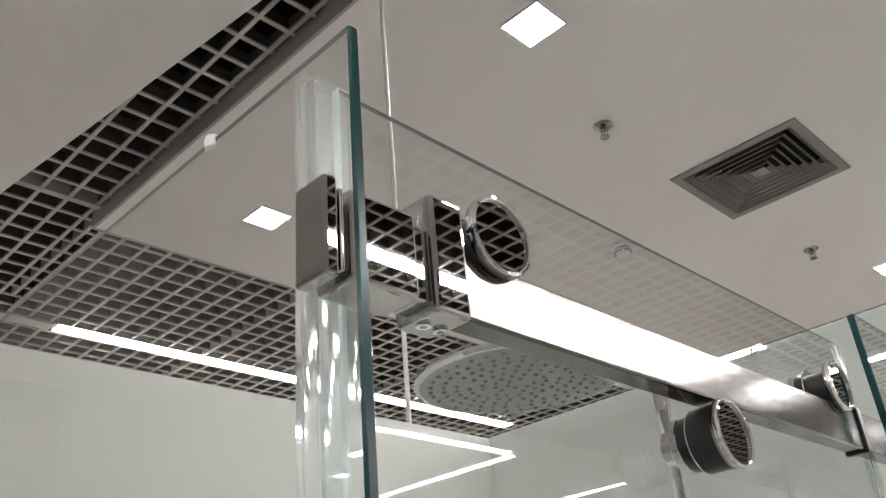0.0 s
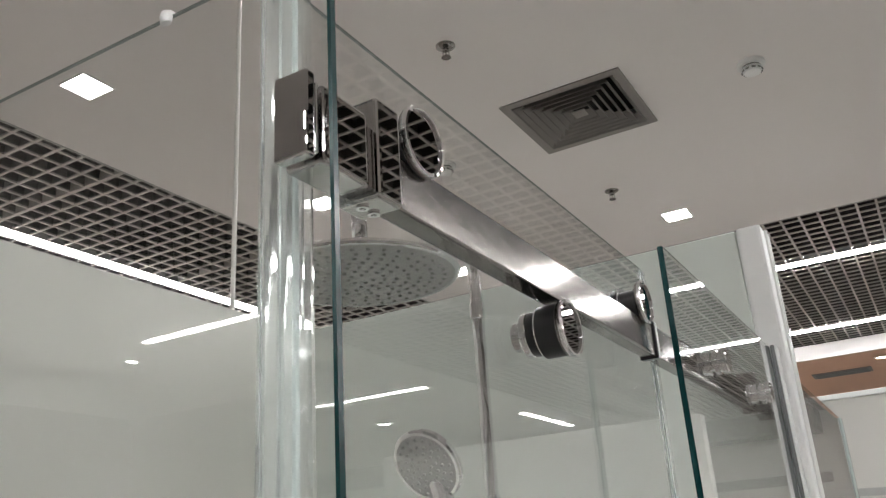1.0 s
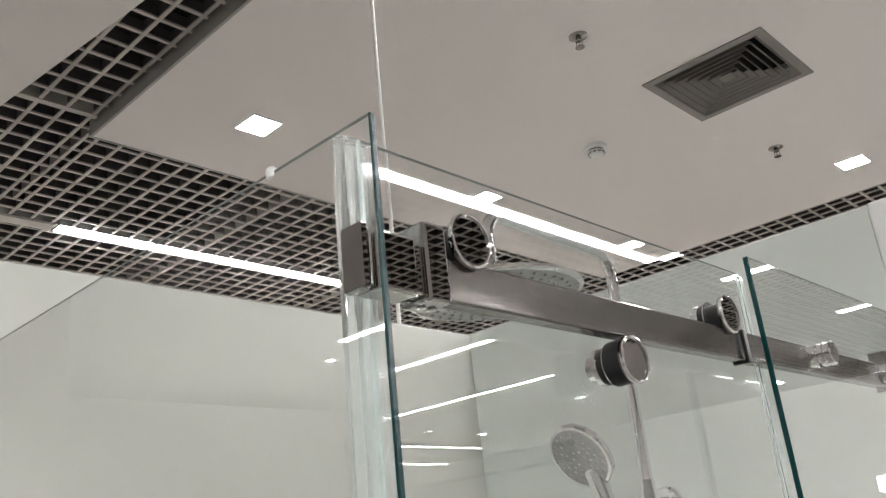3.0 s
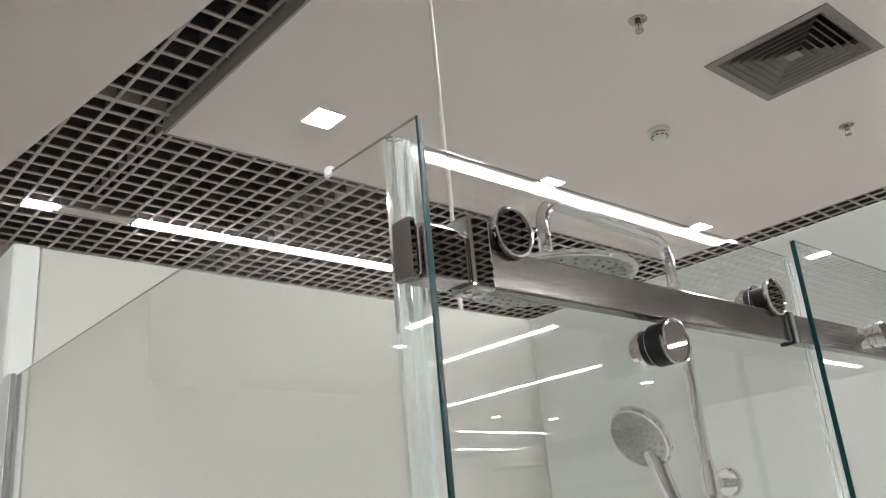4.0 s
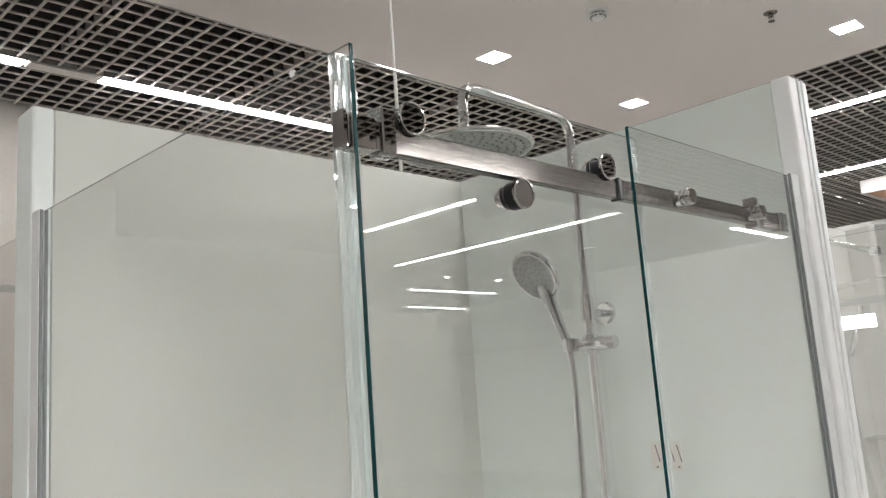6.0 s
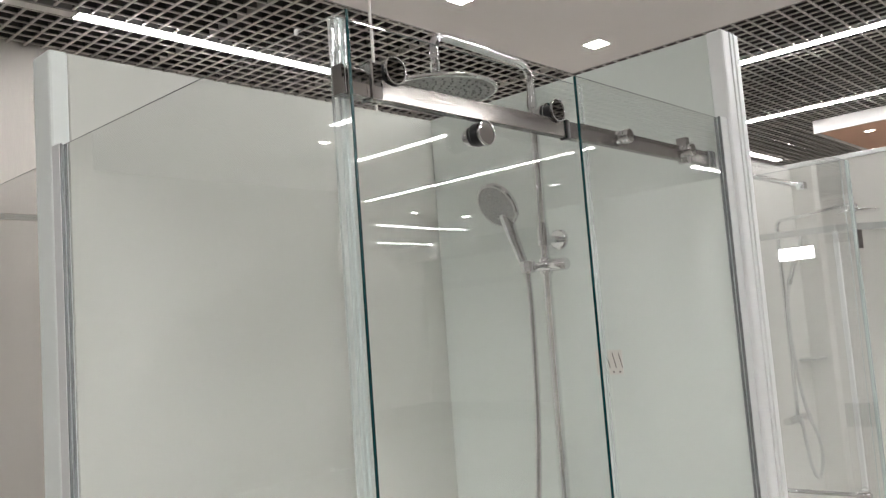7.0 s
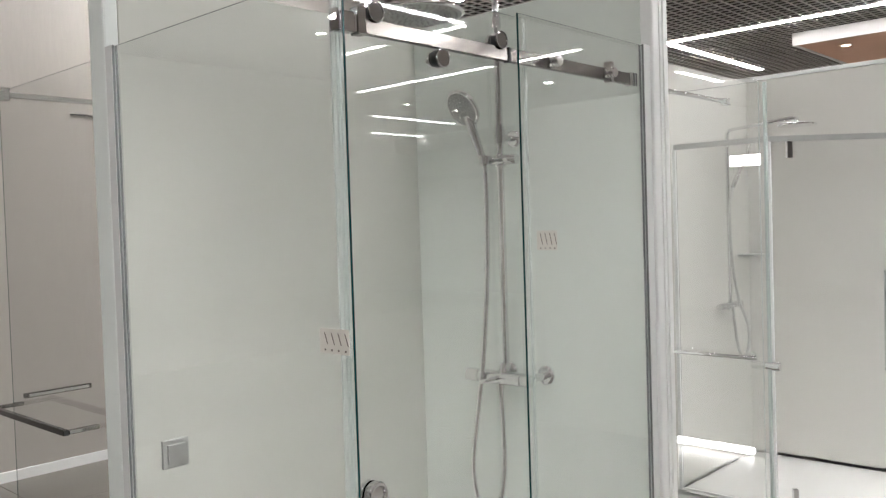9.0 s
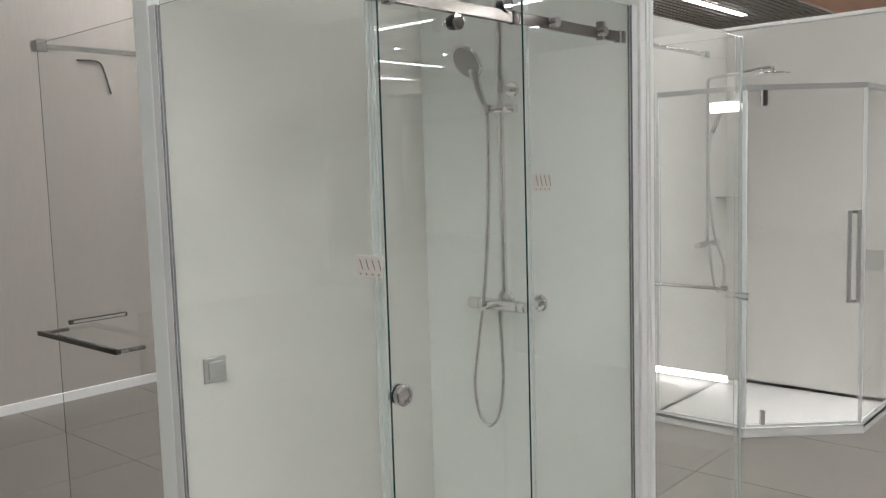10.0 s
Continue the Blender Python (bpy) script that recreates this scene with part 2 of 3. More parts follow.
def grid_field(x0, x1, y0, y1):
    bm = bmesh.new()
    k = math.ceil(x0 / PITCH)
    while k * PITCH < x1:
        slat(bm, (k * PITCH, y0), (k * PITCH, y1), "y")
        k += 1
    k = math.ceil(y0 / PITCH)
    while k * PITCH < y1:
        slat(bm, (x0, k * PITCH), (x1, k * PITCH), "x")
        k += 1
    ob = part("ceiling", bm, [M_GRID, M_WEB_SHADE])
    return tagged(ob, "grey open-cell metal grid ceiling under a dark void", "grid ceiling", kind="structure")


grid_field(-4.37, SLAB[0] - 0.012, 0.3, 13.0)
grid_field(SLAB[0] - 0.012, SLAB[1] + 0.012, SLAB[3] + 0.012, 13.0)
grid_field(SLAB[0] - 0.012, 0.4, 0.3, SLAB[2] - 0.012)
grid_field(SLAB[1] + 0.012, 3.7, 0.92, 13.0)
tagged(part("ceiling", boxed((3.7, 0.92, ZG), (12.5, 12.399, ZG + 0.05)), M_CEIL), "flat white painted plasterboard ceiling over the far aisle", "ceiling", kind="structure")
tagged(part("ceiling", boxed((-4.5, 0.5, 3.95), (12.7, 13.2, 4.05)), M_PLENUM), "near-black sheet above the grid ceiling", "ceiling void", kind="structure")

# runner bars between grid modules
bm = bmesh.new()
for y in (2.0, 3.2, 4.4):
    add_box(bm, (-4.37, y - 0.010, ZG - 0.002), (SLAB[0] - 0.012, y + 0.010, ZG + 0.05), 0.002, 1)
add_box(bm, (-3.40, 0.945, ZG - 0.002), (SLAB[0] - 0.012, 0.960, ZG + 0.05), 0.002, 1)
add_box(bm, (-2.51, 0.5, ZG - 0.003), (-2.48, 0.918, ZG + 0.05), 0.002, 1)
tagged(part("trim", bm, M_GRID), "grey runner bars of the grid ceiling", "trim", kind="structure")


def strip_light(a, b, width=0.082, lit=True, z=ZG):
    """A linear lamp set in the grid: an aluminium body, and a diffuser that glows."""
    along_x = abs(b[0] - a[0]) > abs(b[1] - a[1])
    h = width / 2
    lo, hi = (min(a[0], b[0]), min(a[1], b[1])), (max(a[0], b[0]), max(a[1], b[1]))
    p = (lo[0], lo[1] - h) if along_x else (lo[0] - h, lo[1])
    q = (hi[0], hi[1] + h) if along_x else (hi[0] + h, hi[1])
    root = thing("linear_ceiling_light", "long white linear LED ceiling light, lit" if lit else "unlit section of the white linear ceiling light", "ceiling light", "linear ceiling lights")
    g = 0.006
    part("body", boxed((p[0] - g, p[1] - g, z - 0.004), (q[0] + g, q[1] + g, z + 0.06), 0.002, 1), M_TRIM, root)
    part("diffuser", boxed((p[0], p[1], z - 0.010), (q[0], q[1], z - 0.0045), 0.002, 1), M_STRIP if lit else M_DEAD, root)
    return root


LX = -3.62
strip_light((LX, -0.6 + 1.3), (LX, 0.84))
strip_light((LX, 0.86), (LX, 1.22), lit=False)
for y0, y1 in ((1.24, 2.02), (2.035, 3.2), (3.215, 4.5)):
    strip_light((LX, y0), (LX, y1))
for x0, x1 in ((-3.4, -1.2), (-1.19, 1.0), (1.01, 2.1)):
    strip_light((x0, 5.52), (x1, 5.52))
    strip_light((x0, 7.58), (x1, 7.58))
strip_light((-3.3, 7.7), (-3.3, 10.2))
for y0, y1 in ((1.6, 3.0), (3.015, 4.6)):
    strip_light((2.15, y0), (2.15, y1))
strip_light((4.05, 3.6), (4.05, 5.1))
strip_light((4.1, 5.2), (6.6, 5.2))
strip_light((4.1, 7.1), (7.8, 7.1))
strip_light((4.1, 9.4), (4.1, 11.0))
strip_light((1.6, 4.62), (2.1, 4.62))
strip_light((9.6, 9.0), (9.6, 11.2))
strip_light((11.6, 10.8), (11.6, 12.4))


strip_light((-4.63, -3.88), (-3.57, -3.88), z=ZC)


def downlight(x, y, z=ZC, size=0.135):
    root = thing("square_downlight", "small square white recessed ceiling downlight, lit, seen or added out of view as fill", "downlight", "square downlights")
    h = size / 2
    bm = bmesh.new()
    for a, b in (((-h, -h), (h, -h + 0.006)), ((-h, h - 0.006), (h, h)), ((-h, -h + 0.006), (-h + 0.006, h - 0.006)), ((h - 0.006, -h + 0.006), (h, h - 0.006))):
        add_box(bm, (x + a[0], y + a[1], z - 0.006), (x + b[0], y + b[1], z + 0.004), 0.001, 1)
    part("frame", bm, M_POST, root)
    part("diffuser", boxed((x - h + 0.006, y - h + 0.006, z - 0.005), (x + h - 0.006, y + h - 0.006, z - 0.0005), 0.001, 1), M_SPOT, root)


for x, y in ((-2.11, 1.39), (-0.79, 1.36), (0.53, 1.36), (-2.09, 2.71), (0.55, 2.7), (-2.07, 4.03), (-0.73, 3.99), (0.57, 4.0)):
    downlight(x, y)
# Rows out of view, added as fill to brighten the stall walls.
for x in (0.9, 2.2, 3.5, 4.8):
    for y in (-0.8, -1.7, -2.6, -3.5, -4.4):
        downlight(x, y)
# More unseen fill lamps, for the faces that look south.
for y in (-1.7, -2.6, -3.5, -4.4):
    downlight(-0.4, y)
downlight(-5.16, -4.21, size=0.1)
for x, y in ((8.3, 8.6), (8.3, 9.8), (5.7, 8.7)):
    downlight(x, y, ZG - 0.002)


def ceiling_vent(x, y, size=0.49):
    root = thing("ceiling_vent", "square grey metal four-way ceiling air diffuser", "air vent")
    z, h = ZC, size / 2

    def ring(bm, r0, z0, r1, z1, th=0.003):
        """A sloping square blade from half width r0 at z0 to r1 at z1."""
        for s in range(4):
            m = Matrix.Translation((x, y, 0)) @ Matrix.Rotation(radians(90 * s), 4, "Z")
            c = [(-r0, -r0, z0), (r0, -r0, z0), (r1, -r1, z1), (-r1, -r1, z1)]
            lo = [bm.verts.new(m @ Vector(p)) for p in c]
            hi = [bm.verts.new(m @ Vector((p[0] * 0.995, p[1] + th, p[2] + th))) for p in c]
            bm.faces.new(lo)
            bm.faces.new(hi[::-1])
            for i in range(4):
                bm.faces.new((lo[i], hi[i], hi[(i + 1) % 4], lo[(i + 1) % 4]))
        return bm

    bm = bmesh.new()
    for s in range(4):
        m = Matrix.Translation((x, y, 0)) @ Matrix.Rotation(radians(90 * s), 4, "Z")
        c = [(-h, -h), (h, -h), (h - 0.034, -h + 0.034), (-h + 0.034, -h + 0.034)]
        lo = [bm.verts.new(m @ Vector((*p, z - 0.006))) for p in c]
        hi = [bm.verts.new(m @ Vector((*p, z - 0.0005))) for p in c]
        bm.faces.new(lo)
        bm.faces.new(hi[::-1])
        for i in range(4):
            bm.faces.new((lo[i], hi[i], hi[(i + 1) % 4], lo[(i + 1) % 4]))
    part("frame", bm, M_VENT, root)
    for k in range(6):
        r = h - 0.036 - k * 0.03
        blade = part("blade", ring(bmesh.new(), r, z - 0.002, r - 0.024, z + 0.026), M_VENT, root)
        part("lip", ring(bmesh.new(), r + 0.001, z - 0.009, r, z - 0.0025, 0.0025), M_VENT, blade)
    part("middle_plate", boxed((x - 0.028, y - 0.028, z), (x + 0.028, y + 0.028, z + 0.004), 0.001, 1), M_VENT, root)
    part("duct", boxed((x - 0.214, y - 0.214, z + 0.07), (x + 0.214, y + 0.214, z + 0.13)), M_PLENUM, root, "near-black plate closing the duct")


ceiling_vent(-0.745, 2.65)


def sprinkler(x, y):
    root = thing("sprinkler_head", "small chrome fire sprinkler head on the white ceiling", "sprinkler", "ceiling sprinklers")
    part("rose", lathed((x, y, ZC), "z", [(0, 0), (0.034, 0), (0.034, -0.003), (0.026, -0.008), (0.012, -0.010), (0, -0.010)], 28), M_HEAD, root)
    bm = add_lathe(bmesh.new(), (x, y, ZC), "z", [(0, -0.010), (0.010, -0.010), (0.010, -0.022), (0, -0.022)], 16)
    add_box(bm, (x - 0.013, y - 0.002, ZC - 0.045), (x - 0.010, y + 0.002, ZC - 0.016), 0.001, 1)
    add_box(bm, (x + 0.010, y - 0.002, ZC - 0.045), (x + 0.013, y + 0.002, ZC - 0.016), 0.001, 1)
    add_lathe(bm, (x, y, ZC), "z", [(0.0025, -0.022), (0.0025, -0.044), (0.0, -0.044)], 10)
    part("frame", bm, M_HEAD, root)
    part("deflector", lathed((x, y, ZC), "z", [(0, -0.044), (0.016, -0.044), (0.017, -0.047), (0, -0.048)], 20), M_HEAD, root)


def smoke_detector(x, y):
    root = thing("smoke_detector", "round white plastic smoke detector on the ceiling", "smoke detector", "smoke detectors")
    part("base", lathed((x, y, ZC), "z", [(0, 0), (0.05, 0), (0.051, -0.012), (0.046, -0.016), (0, -0.016)], 32), M_POST, root)
    part("cap", lathed((x, y, ZC), "z", [(0, -0.022), (0.036, -0.022), (0.038, -0.028), (0.030, -0.042), (0.012, -0.047), (0, -0.047)], 32), M_POST, root)
    part("slot_ring", lathed((x, y, ZC), "z", [(0, -0.016), (0.033, -0.016), (0.033, -0.022), (0, -0.022)], 32), M_GASKET, root, "dark air slot")
    for k in range(10):
        m = Matrix.Translation((x, y, ZC - 0.034)) @ Matrix.Rotation(2 * math.pi * k / 10, 4, "Z") @ Matrix.Translation((0.0355, 0, 0)) @ Matrix.Rotation(radians(-30), 4, "Y")
        bm = boxed((-0.002, -0.007, -0.004), (0.002, 0.007, 0.004), 0.0006, 1)
        bmesh.ops.transform(bm, matrix=m, verts=bm.verts)
        part("slot", bm, M_GASKET, root)


sprinkler(-0.95, 1.92)
sprinkler(-0.905, 3.465)
smoke_detector(-1.42, 2.712)
smoke_detector(-0.083, 2.68)

# ---- room shell ----
tagged(part("floor", boxed((-7.35, -6.2, -0.2), (12.7, 13.2, -0.006)), M_GROUT), "greige porcelain tiled showroom floor", "floor", kind="structure")
tagged(part("wall_west", boxed((-4.52, -1.6, -0.006), (-4.26, 13.2, 3.95)), M_WALLPAPER), "beige wall with vertically textured wallpaper", "wall", kind="structure")
# Taupe walls are unseen, added to close the room and tone its reflections.
tagged(part("wall_east", boxed((12.5, -6.2, -0.006), (12.65, 13.2, 3.95)), M_FAR), "plain taupe wall, unseen, added to close the room", "wall", kind="structure")
tagged(part("wall_north", boxed((-4.37, 13.0, -0.006), (12.5, 13.15, 3.95)), M_WHITE), "plain white wall", "wall", kind="structure")
tagged(part("wall_south", boxed((-7.2, -6.15, -0.006), (12.5, -6.0, 3.95)), M_FAR), "plain taupe wall, unseen, added to close the room", "wall", kind="structure")
tagged(part("baseboard", boxed((-4.26, -1.6, -0.002), (-4.245, 13.0, 0.065), 0.003, 1), M_POST), "white baseboard along the wallpapered wall", "baseboard", kind="structure")

# Unseen walls added to close the recess that holds the south-west lamp.
tagged(part("wall_southwest", boxed((-7.35, -6.2, -0.006), (-7.2, -1.6, 3.95)), M_FAR), "plain taupe wall, unseen, added to close the room", "wall", kind="structure")
tagged(part("wall_recess", boxed((-7.2, -1.6, -0.006), (-4.52, -1.45, 3.95)), M_FAR), "plain taupe wall, unseen, added to close the room", "wall", kind="structure")

# Added block that stands in for the dark far ceiling in glass reflections.
tagged(part("bulkhead", boxed((1.2, 12.4, 3.12), (12.5, 13.0, 3.429)), M_VENT), "dark grey block along the far wall, added for the dark ceiling's reflection", "bulkhead", kind="structure")
tagged(part("trim", boxed((1.2, 12.975, 2.46), (12.5, 12.9995, 2.60), 0.004, 1), M_FAR), "grey band on the far white wall", "trim", kind="structure")

# dropped gypsum bulkhead beyond the stalls; its peach colour holds the orange lighting
bm = boxed((-2.12, 8.23, 3.30), (1.0, 12.9, 3.42))
tagged(part("bulkhead", bm, [M_ORANGE_LIT]), "dropped gypsum ceiling bulkhead, its orange lighting put into a peach colour", "bulkhead", kind="structure")
bm = boxed((-2.15, 8.2, 3.285), (1.0, 8.23, 3.42), 0.002, 1)
add_box(bm, (-2.15, 8.23, 3.285), (-2.12, 12.9, 3.42), 0.002, 1)
tagged(part("trim", bm, M_CEIL), "white edge band of the bulkhead", "trim", kind="structure")


def round_spot(x, y, z):
    root = thing("round_downlight", "small round warm downlight under the bulkhead", "downlight", "round downlights")
    part("rim", lathed((x, y, z), "z", [(0.045, 0), (0.062, 0), (0.062, -0.006), (0.045, -0.008), (0.045, 0)], 32), M_POST, root)
    part("lens", lathed((x, y, z), "z", [(0, -0.002), (0.045, -0.002), (0.045, -0.004), (0, -0.005)], 32), M_WARM, root)


for x, y in ((-1.76, 8.7), (-0.1, 8.7)):
    round_spot(x, y, 3.30)
root = thing("wall_grille", "small slotted air grille in the peach bulkhead", "air grille")
part("frame", boxed((-0.78, 9.10, 3.290), (-0.22, 9.36, 3.2995), 0.002, 1), M_VENT, root)
for k in range(7):
    part("slat", boxed((-0.75, 9.125 + 0.032 * k, 3.283), (-0.25, 9.145 + 0.032 * k, 3.2895), 0.001, 1), M_GASKET, root)

# ---- the shower stall: two glossy panel walls ----
WX, WY, WT, TOP = -0.955, 1.165, 0.088, 2.215


def panel_wall(name, a, b, seam_axis, mat_in, label):
    root = tagged(part(name, boxed(a, b, 0.002, 1), mat_in), label, "partition wall", kind="structure")
    return root


w1 = panel_wall("wall_1", (WX - WT + 0.002, 0.03, 0), (WX, WY + WT - 0.002, TOP), "y", M_PANEL, "glossy white glass-faced partition wall of the shower stall")
w2 = panel_wall("wall_2", (WX + 0.0005, WY, 0), (-0.02, WY + WT - 0.002, TOP), "x", M_PANEL_B, "glossy pale mint-white partition wall of the shower stall")
# white end posts and caps of the partitions
bm = boxed((WX - WT, -0.012, 0), (WX + 0.0, 0.03, TOP + 0.003), 0.006, 2)
part("end_post", bm, M_POST_MINT, w1, "pale mint lacquered end post")
bm = boxed((-0.02, WY - 0.004, 0), (0.022, WY + WT, TOP + 0.003), 0.006, 2)
add_box(bm, (0.02, WY + 0.030, 0), (0.026, WY + 0.036, TOP), 0.001, 1)
add_box(bm, (0.02, WY + 0.052, 0), (0.026, WY + 0.058, TOP), 0.001, 1)
part("end_post", bm, M_POST, w2, "white metal end post")


# glass enclosure
GT = 2.0
enclosure = thing("shower_enclosure", "frameless clear glass corner shower enclosure with chrome fittings", "shower enclosure")
side = pane("side_panel", (WX + 0.02, -0.003, 0.001), (0.0, 0.003, GT), enclosure, "clear fixed side glass with green edge")
fixed = pane("fixed_panel", (-0.003, 0.545, 0.001), (0.003, WY - 0.02, GT), enclosure, "clear fixed front glass with green edge")


def wall_channel(axis, z1):
    """A U-channel that holds a pane on the wall, with a dark gasket along each lip."""
    u = [(0.001, -0.011), (0.036, -0.011), (0.036, -0.0045), (0.012, -0.0045), (0.012, 0.0045), (0.036, 0.0045), (0.036, 0.011), (0.001, 0.011)]

    def place(p, z):
        return (WX + p[0], p[1], z) if axis == "x" else (p[1], WY - p[0], z)

    bm = bmesh.new()
    lo, hi = ([bm.verts.new(place(p, z)) for p in u] for z in (0.001, z1))
    bm.faces.new(lo)
    bm.faces.new(hi)
    for k in range(8):
        bm.faces.new((lo[k], lo[(k + 1) % 8], hi[(k + 1) % 8], hi[k]))
    bmesh.ops.recalc_face_normals(bm, faces=bm.faces)
    ch = part("wall_channel", bm, M_ALU, enclosure, "aluminium wall channel")
    for side in (-1, 1):
        part("gasket", boxed(place((0.0362, side * 0.0036), 0.001), place((0.0388, side * 0.0095), z1), 0.0008, 1), M_GASKET, ch)


wall_channel("x", GT + 0.002)
wall_channel("y", GT + 0.002)

# rail
RX0, RX1, RZ0, RZ1 = -0.030, -0.015, 1.885, 1.917
bm = boxed((RX0, 0.060, RZ0), (RX1, 1.085, RZ1), 0.0015, 2)
rail = part("rail", bm, M_STEEL, enclosure, "flat brushed steel sliding rail")
bm = boxed((RX0 - 0.002, 0.528, RZ0 - 0.002), (RX1 + 0.002, 0.537, RZ1 + 0.002), 0.001, 1)
part("joint_ring", bm, M_BLACK, rail, "dark stop ring on the rail")

# clamp through the side panel
clamp = part("outer_clamp", boxed((-0.0245, -0.0135, 1.8795), (-0.0055, -0.0068, 1.9225), 0.0014, 3), M_SHADE_CHROME, enclosure, "square chrome clamp block")
bm = boxed((-0.0225, -0.0055, 1.8830), (-0.0065, -0.0034, 1.9190), 0.0008, 2)
add_box(bm, (-0.020, -0.0070, 1.8865), (-0.009, -0.0050, 1.9155), 0.0005, 1)
part("clamp_washer", bm, M_CHROME, clamp)
bm = boxed((-0.030, 0.0034, 1.8815), (-0.007, 0.0360, 1.9215), 0.0022, 3)
add_box(bm, (-0.028, 0.0358, 1.884), (-0.011, 0.0452, 1.919), 0.001, 1)
part("inner_clamp", bm, M_SHADE_CHROME, enclosure, "square chrome clamp block")
bm = boxed((-0.034, 0.0450, 1.880), (-0.007, 0.0665, 1.9365), 0.0026, 3)
brk = part("rail_end_block", bm, M_SHADE_CHROME, enclosure, "chrome rail end block")
for y in (0.051, 0.061):
    part("screw", lathed((-0.022, y, 1.880), "z", [(0, 0.001), (0.0032, 0.001), (0.0034, -0.0012), (0.0016, -0.0012), (0.0014, 0), (0, 0)], 14), M_CHROME, brk)
part("set_screw", lathed((-0.018, 0.0665, 1.926), "y", [(0, -0.001), (0.0042, -0.001), (0.0042, 0.004), (0.003, 0.005), (0, 0.005)], 16), M_CHROME, brk)

# sliding door, closed
DX = -0.048
door = pane("sliding_door", (DX - 0.003, 0.030, 0.07), (DX + 0.003, 0.628, GT + 0.008), enclosure, "clear sliding glass door, closed", edge=M_EDGE_CLEAR)
bm = bmesh.new()
for x0, x1, y0, y1 in ((DX - 0.006, DX - 0.0035, 0.016, 0.040), (DX + 0.0035, DX + 0.006, 0.016, 0.040), (DX - 0.0028, DX + 0.0028, 0.0215, 0.0275), (DX - 0.004, DX + 0.004, 0.010, 0.0155)):
    add_box(bm, (x0, y0, 0.07), (x1, y1, GT + 0.006), 0.0006, 1)
seal = part("magnetic_seal", bm, M_SEAL, door, "clear plastic magnetic seal strip")
seal.visible_shadow = False
bm = bmesh.new()
for x0, x1, y0, y1 in ((DX - 0.005, DX - 0.0035, 0.622, 0.634), (DX + 0.0035, DX + 0.005, 0.622, 0.634), (DX - 0.0028, DX + 0.0028, 0.629, 0.633)):
    add_box(bm, (x0, y0, 0.07), (x1, y1, GT + 0.004), 0.0006, 1)
s2 = part("edge_seal", bm, M_SEAL, door, "clear plastic edge seal strip")
s2.visible_shadow = False


def roller(y, z, grip, r=0.0205):
    """A wheel on the rail, its cap in front of it and its mount on the door glass. grip: the wheel's radius where it meets the rail."""
    w = part("roller", lathed((0, y, z), "x", [(0, -0.0395), (r * 0.80, -0.0395), (r * 0.82, -0.0385), (r * 0.82, -0.0325), (0, -0.0325)], 48), M_BLACK, enclosure, "black polymer door roller")
    part("wheel", lathed((0, y, z), "x", [(0, -0.0308), (grip, -0.0308), (grip, -0.0148), (0, -0.0148)], 48), M_BLACK, w)
    part("cap", lathed((0, y, z), "x", [(0, -0.0147), (r * 0.97, -0.0147), (r * 1.0, -0.0140), (r * 1.0, -0.0112), (r * 0.97, -0.0100), (r * 0.94, -0.0097), (r * 0.92, -0.0103), (0, -0.0103)], 56), M_CAP, w, "polished chrome cap")
    part("rim", lathed((0, y, z), "x", [(r * 0.91, -0.0104), (r * 0.91, -0.0090), (r * 0.94, -0.0084), (r * 1.01, -0.0088), (r * 1.035, -0.0100), (r * 1.035, -0.0120), (r * 1.005, -0.0126)], 56), M_CHROME, w, "bright chrome rim")
    part("ring", lathed((0, y, z), "x", [(0, -0.0325), (r * 0.88, -0.0325), (r * 0.90, -0.0322), (r * 0.90, -0.0311), (0, -0.0309)], 48), M_CHROME, w)
    part("mount", lathed((0, y, z), "x", [(0, -0.0449), (r * 0.80, -0.0449), (r * 0.83, -0.0442), (r * 0.83, -0.0402), (r * 0.80, -0.0396), (0, -0.0396)], 40), M_CHROME, w)
    part("back_nut", lathed((0, y, z), "x", [(0, -0.058), (r * 0.5, -0.058), (r * 0.55, -0.057), (r * 0.55, -0.0513), (0, -0.0513)], 28), M_CHROME, w)


roller(0.096, 1.932, 0.0149)
roller(0.499, 1.931, 0.0139)
roller(0.292, 1.8640, 0.0195)


def standoff(y):
    """A round fixing that holds the rail to the fixed pane."""
    s = part("rail_fixing", lathed((0, y, 1.902), "x", [(0, -0.034), (0.011, -0.034), (0.011, -0.031), (0.008, -0.031), (0.008, -0.0145), (0.013, -0.0145), (0.013, -0.0045), (0.0095, -0.0045), (0.0095, 0.0045), (0.014, 0.0045), (0.014, 0.009), (0.0115, 0.0095), (0.0115, 0.012), (0.0145, 0.0125), (0.0145, 0.018), (0.0125, 0.0195), (0, 0.0195)], 36), M_CHROME, enclosure, "round chrome rail fixing")


standoff(0.694)
standoff(0.955)
bm = boxed((RX0 - 0.004, 0.975, 1.880), (RX1 + 0.006, 0.990, 1.938), 0.0015, 2)
stop = part("door_stop", bm, M_CHROME, enclosure, "chrome stop block on the rail")
bm = boxed((RX0 - 0.003, 1.083, RZ0 - 0.003), (RX1 + 0.003, WY - 0.0430, RZ1 + 0.003), 0.0015, 2)
part("wall_bracket", bm, M_CHROME, enclosure, "chrome wall bracket of the rail")

# door knob
kn = part("door_knob", lathed((DX, 0.075, 0.955), "x", [(0, 0.0046), (0.026, 0.0046), (0.027, 0.007), (0.027, 0.018), (0.024, 0.022), (0.019, 0.0225), (0.016, 0.016), (0.0, 0.013)], 48), M_CHROME, enclosure, "round chrome recessed door knob")
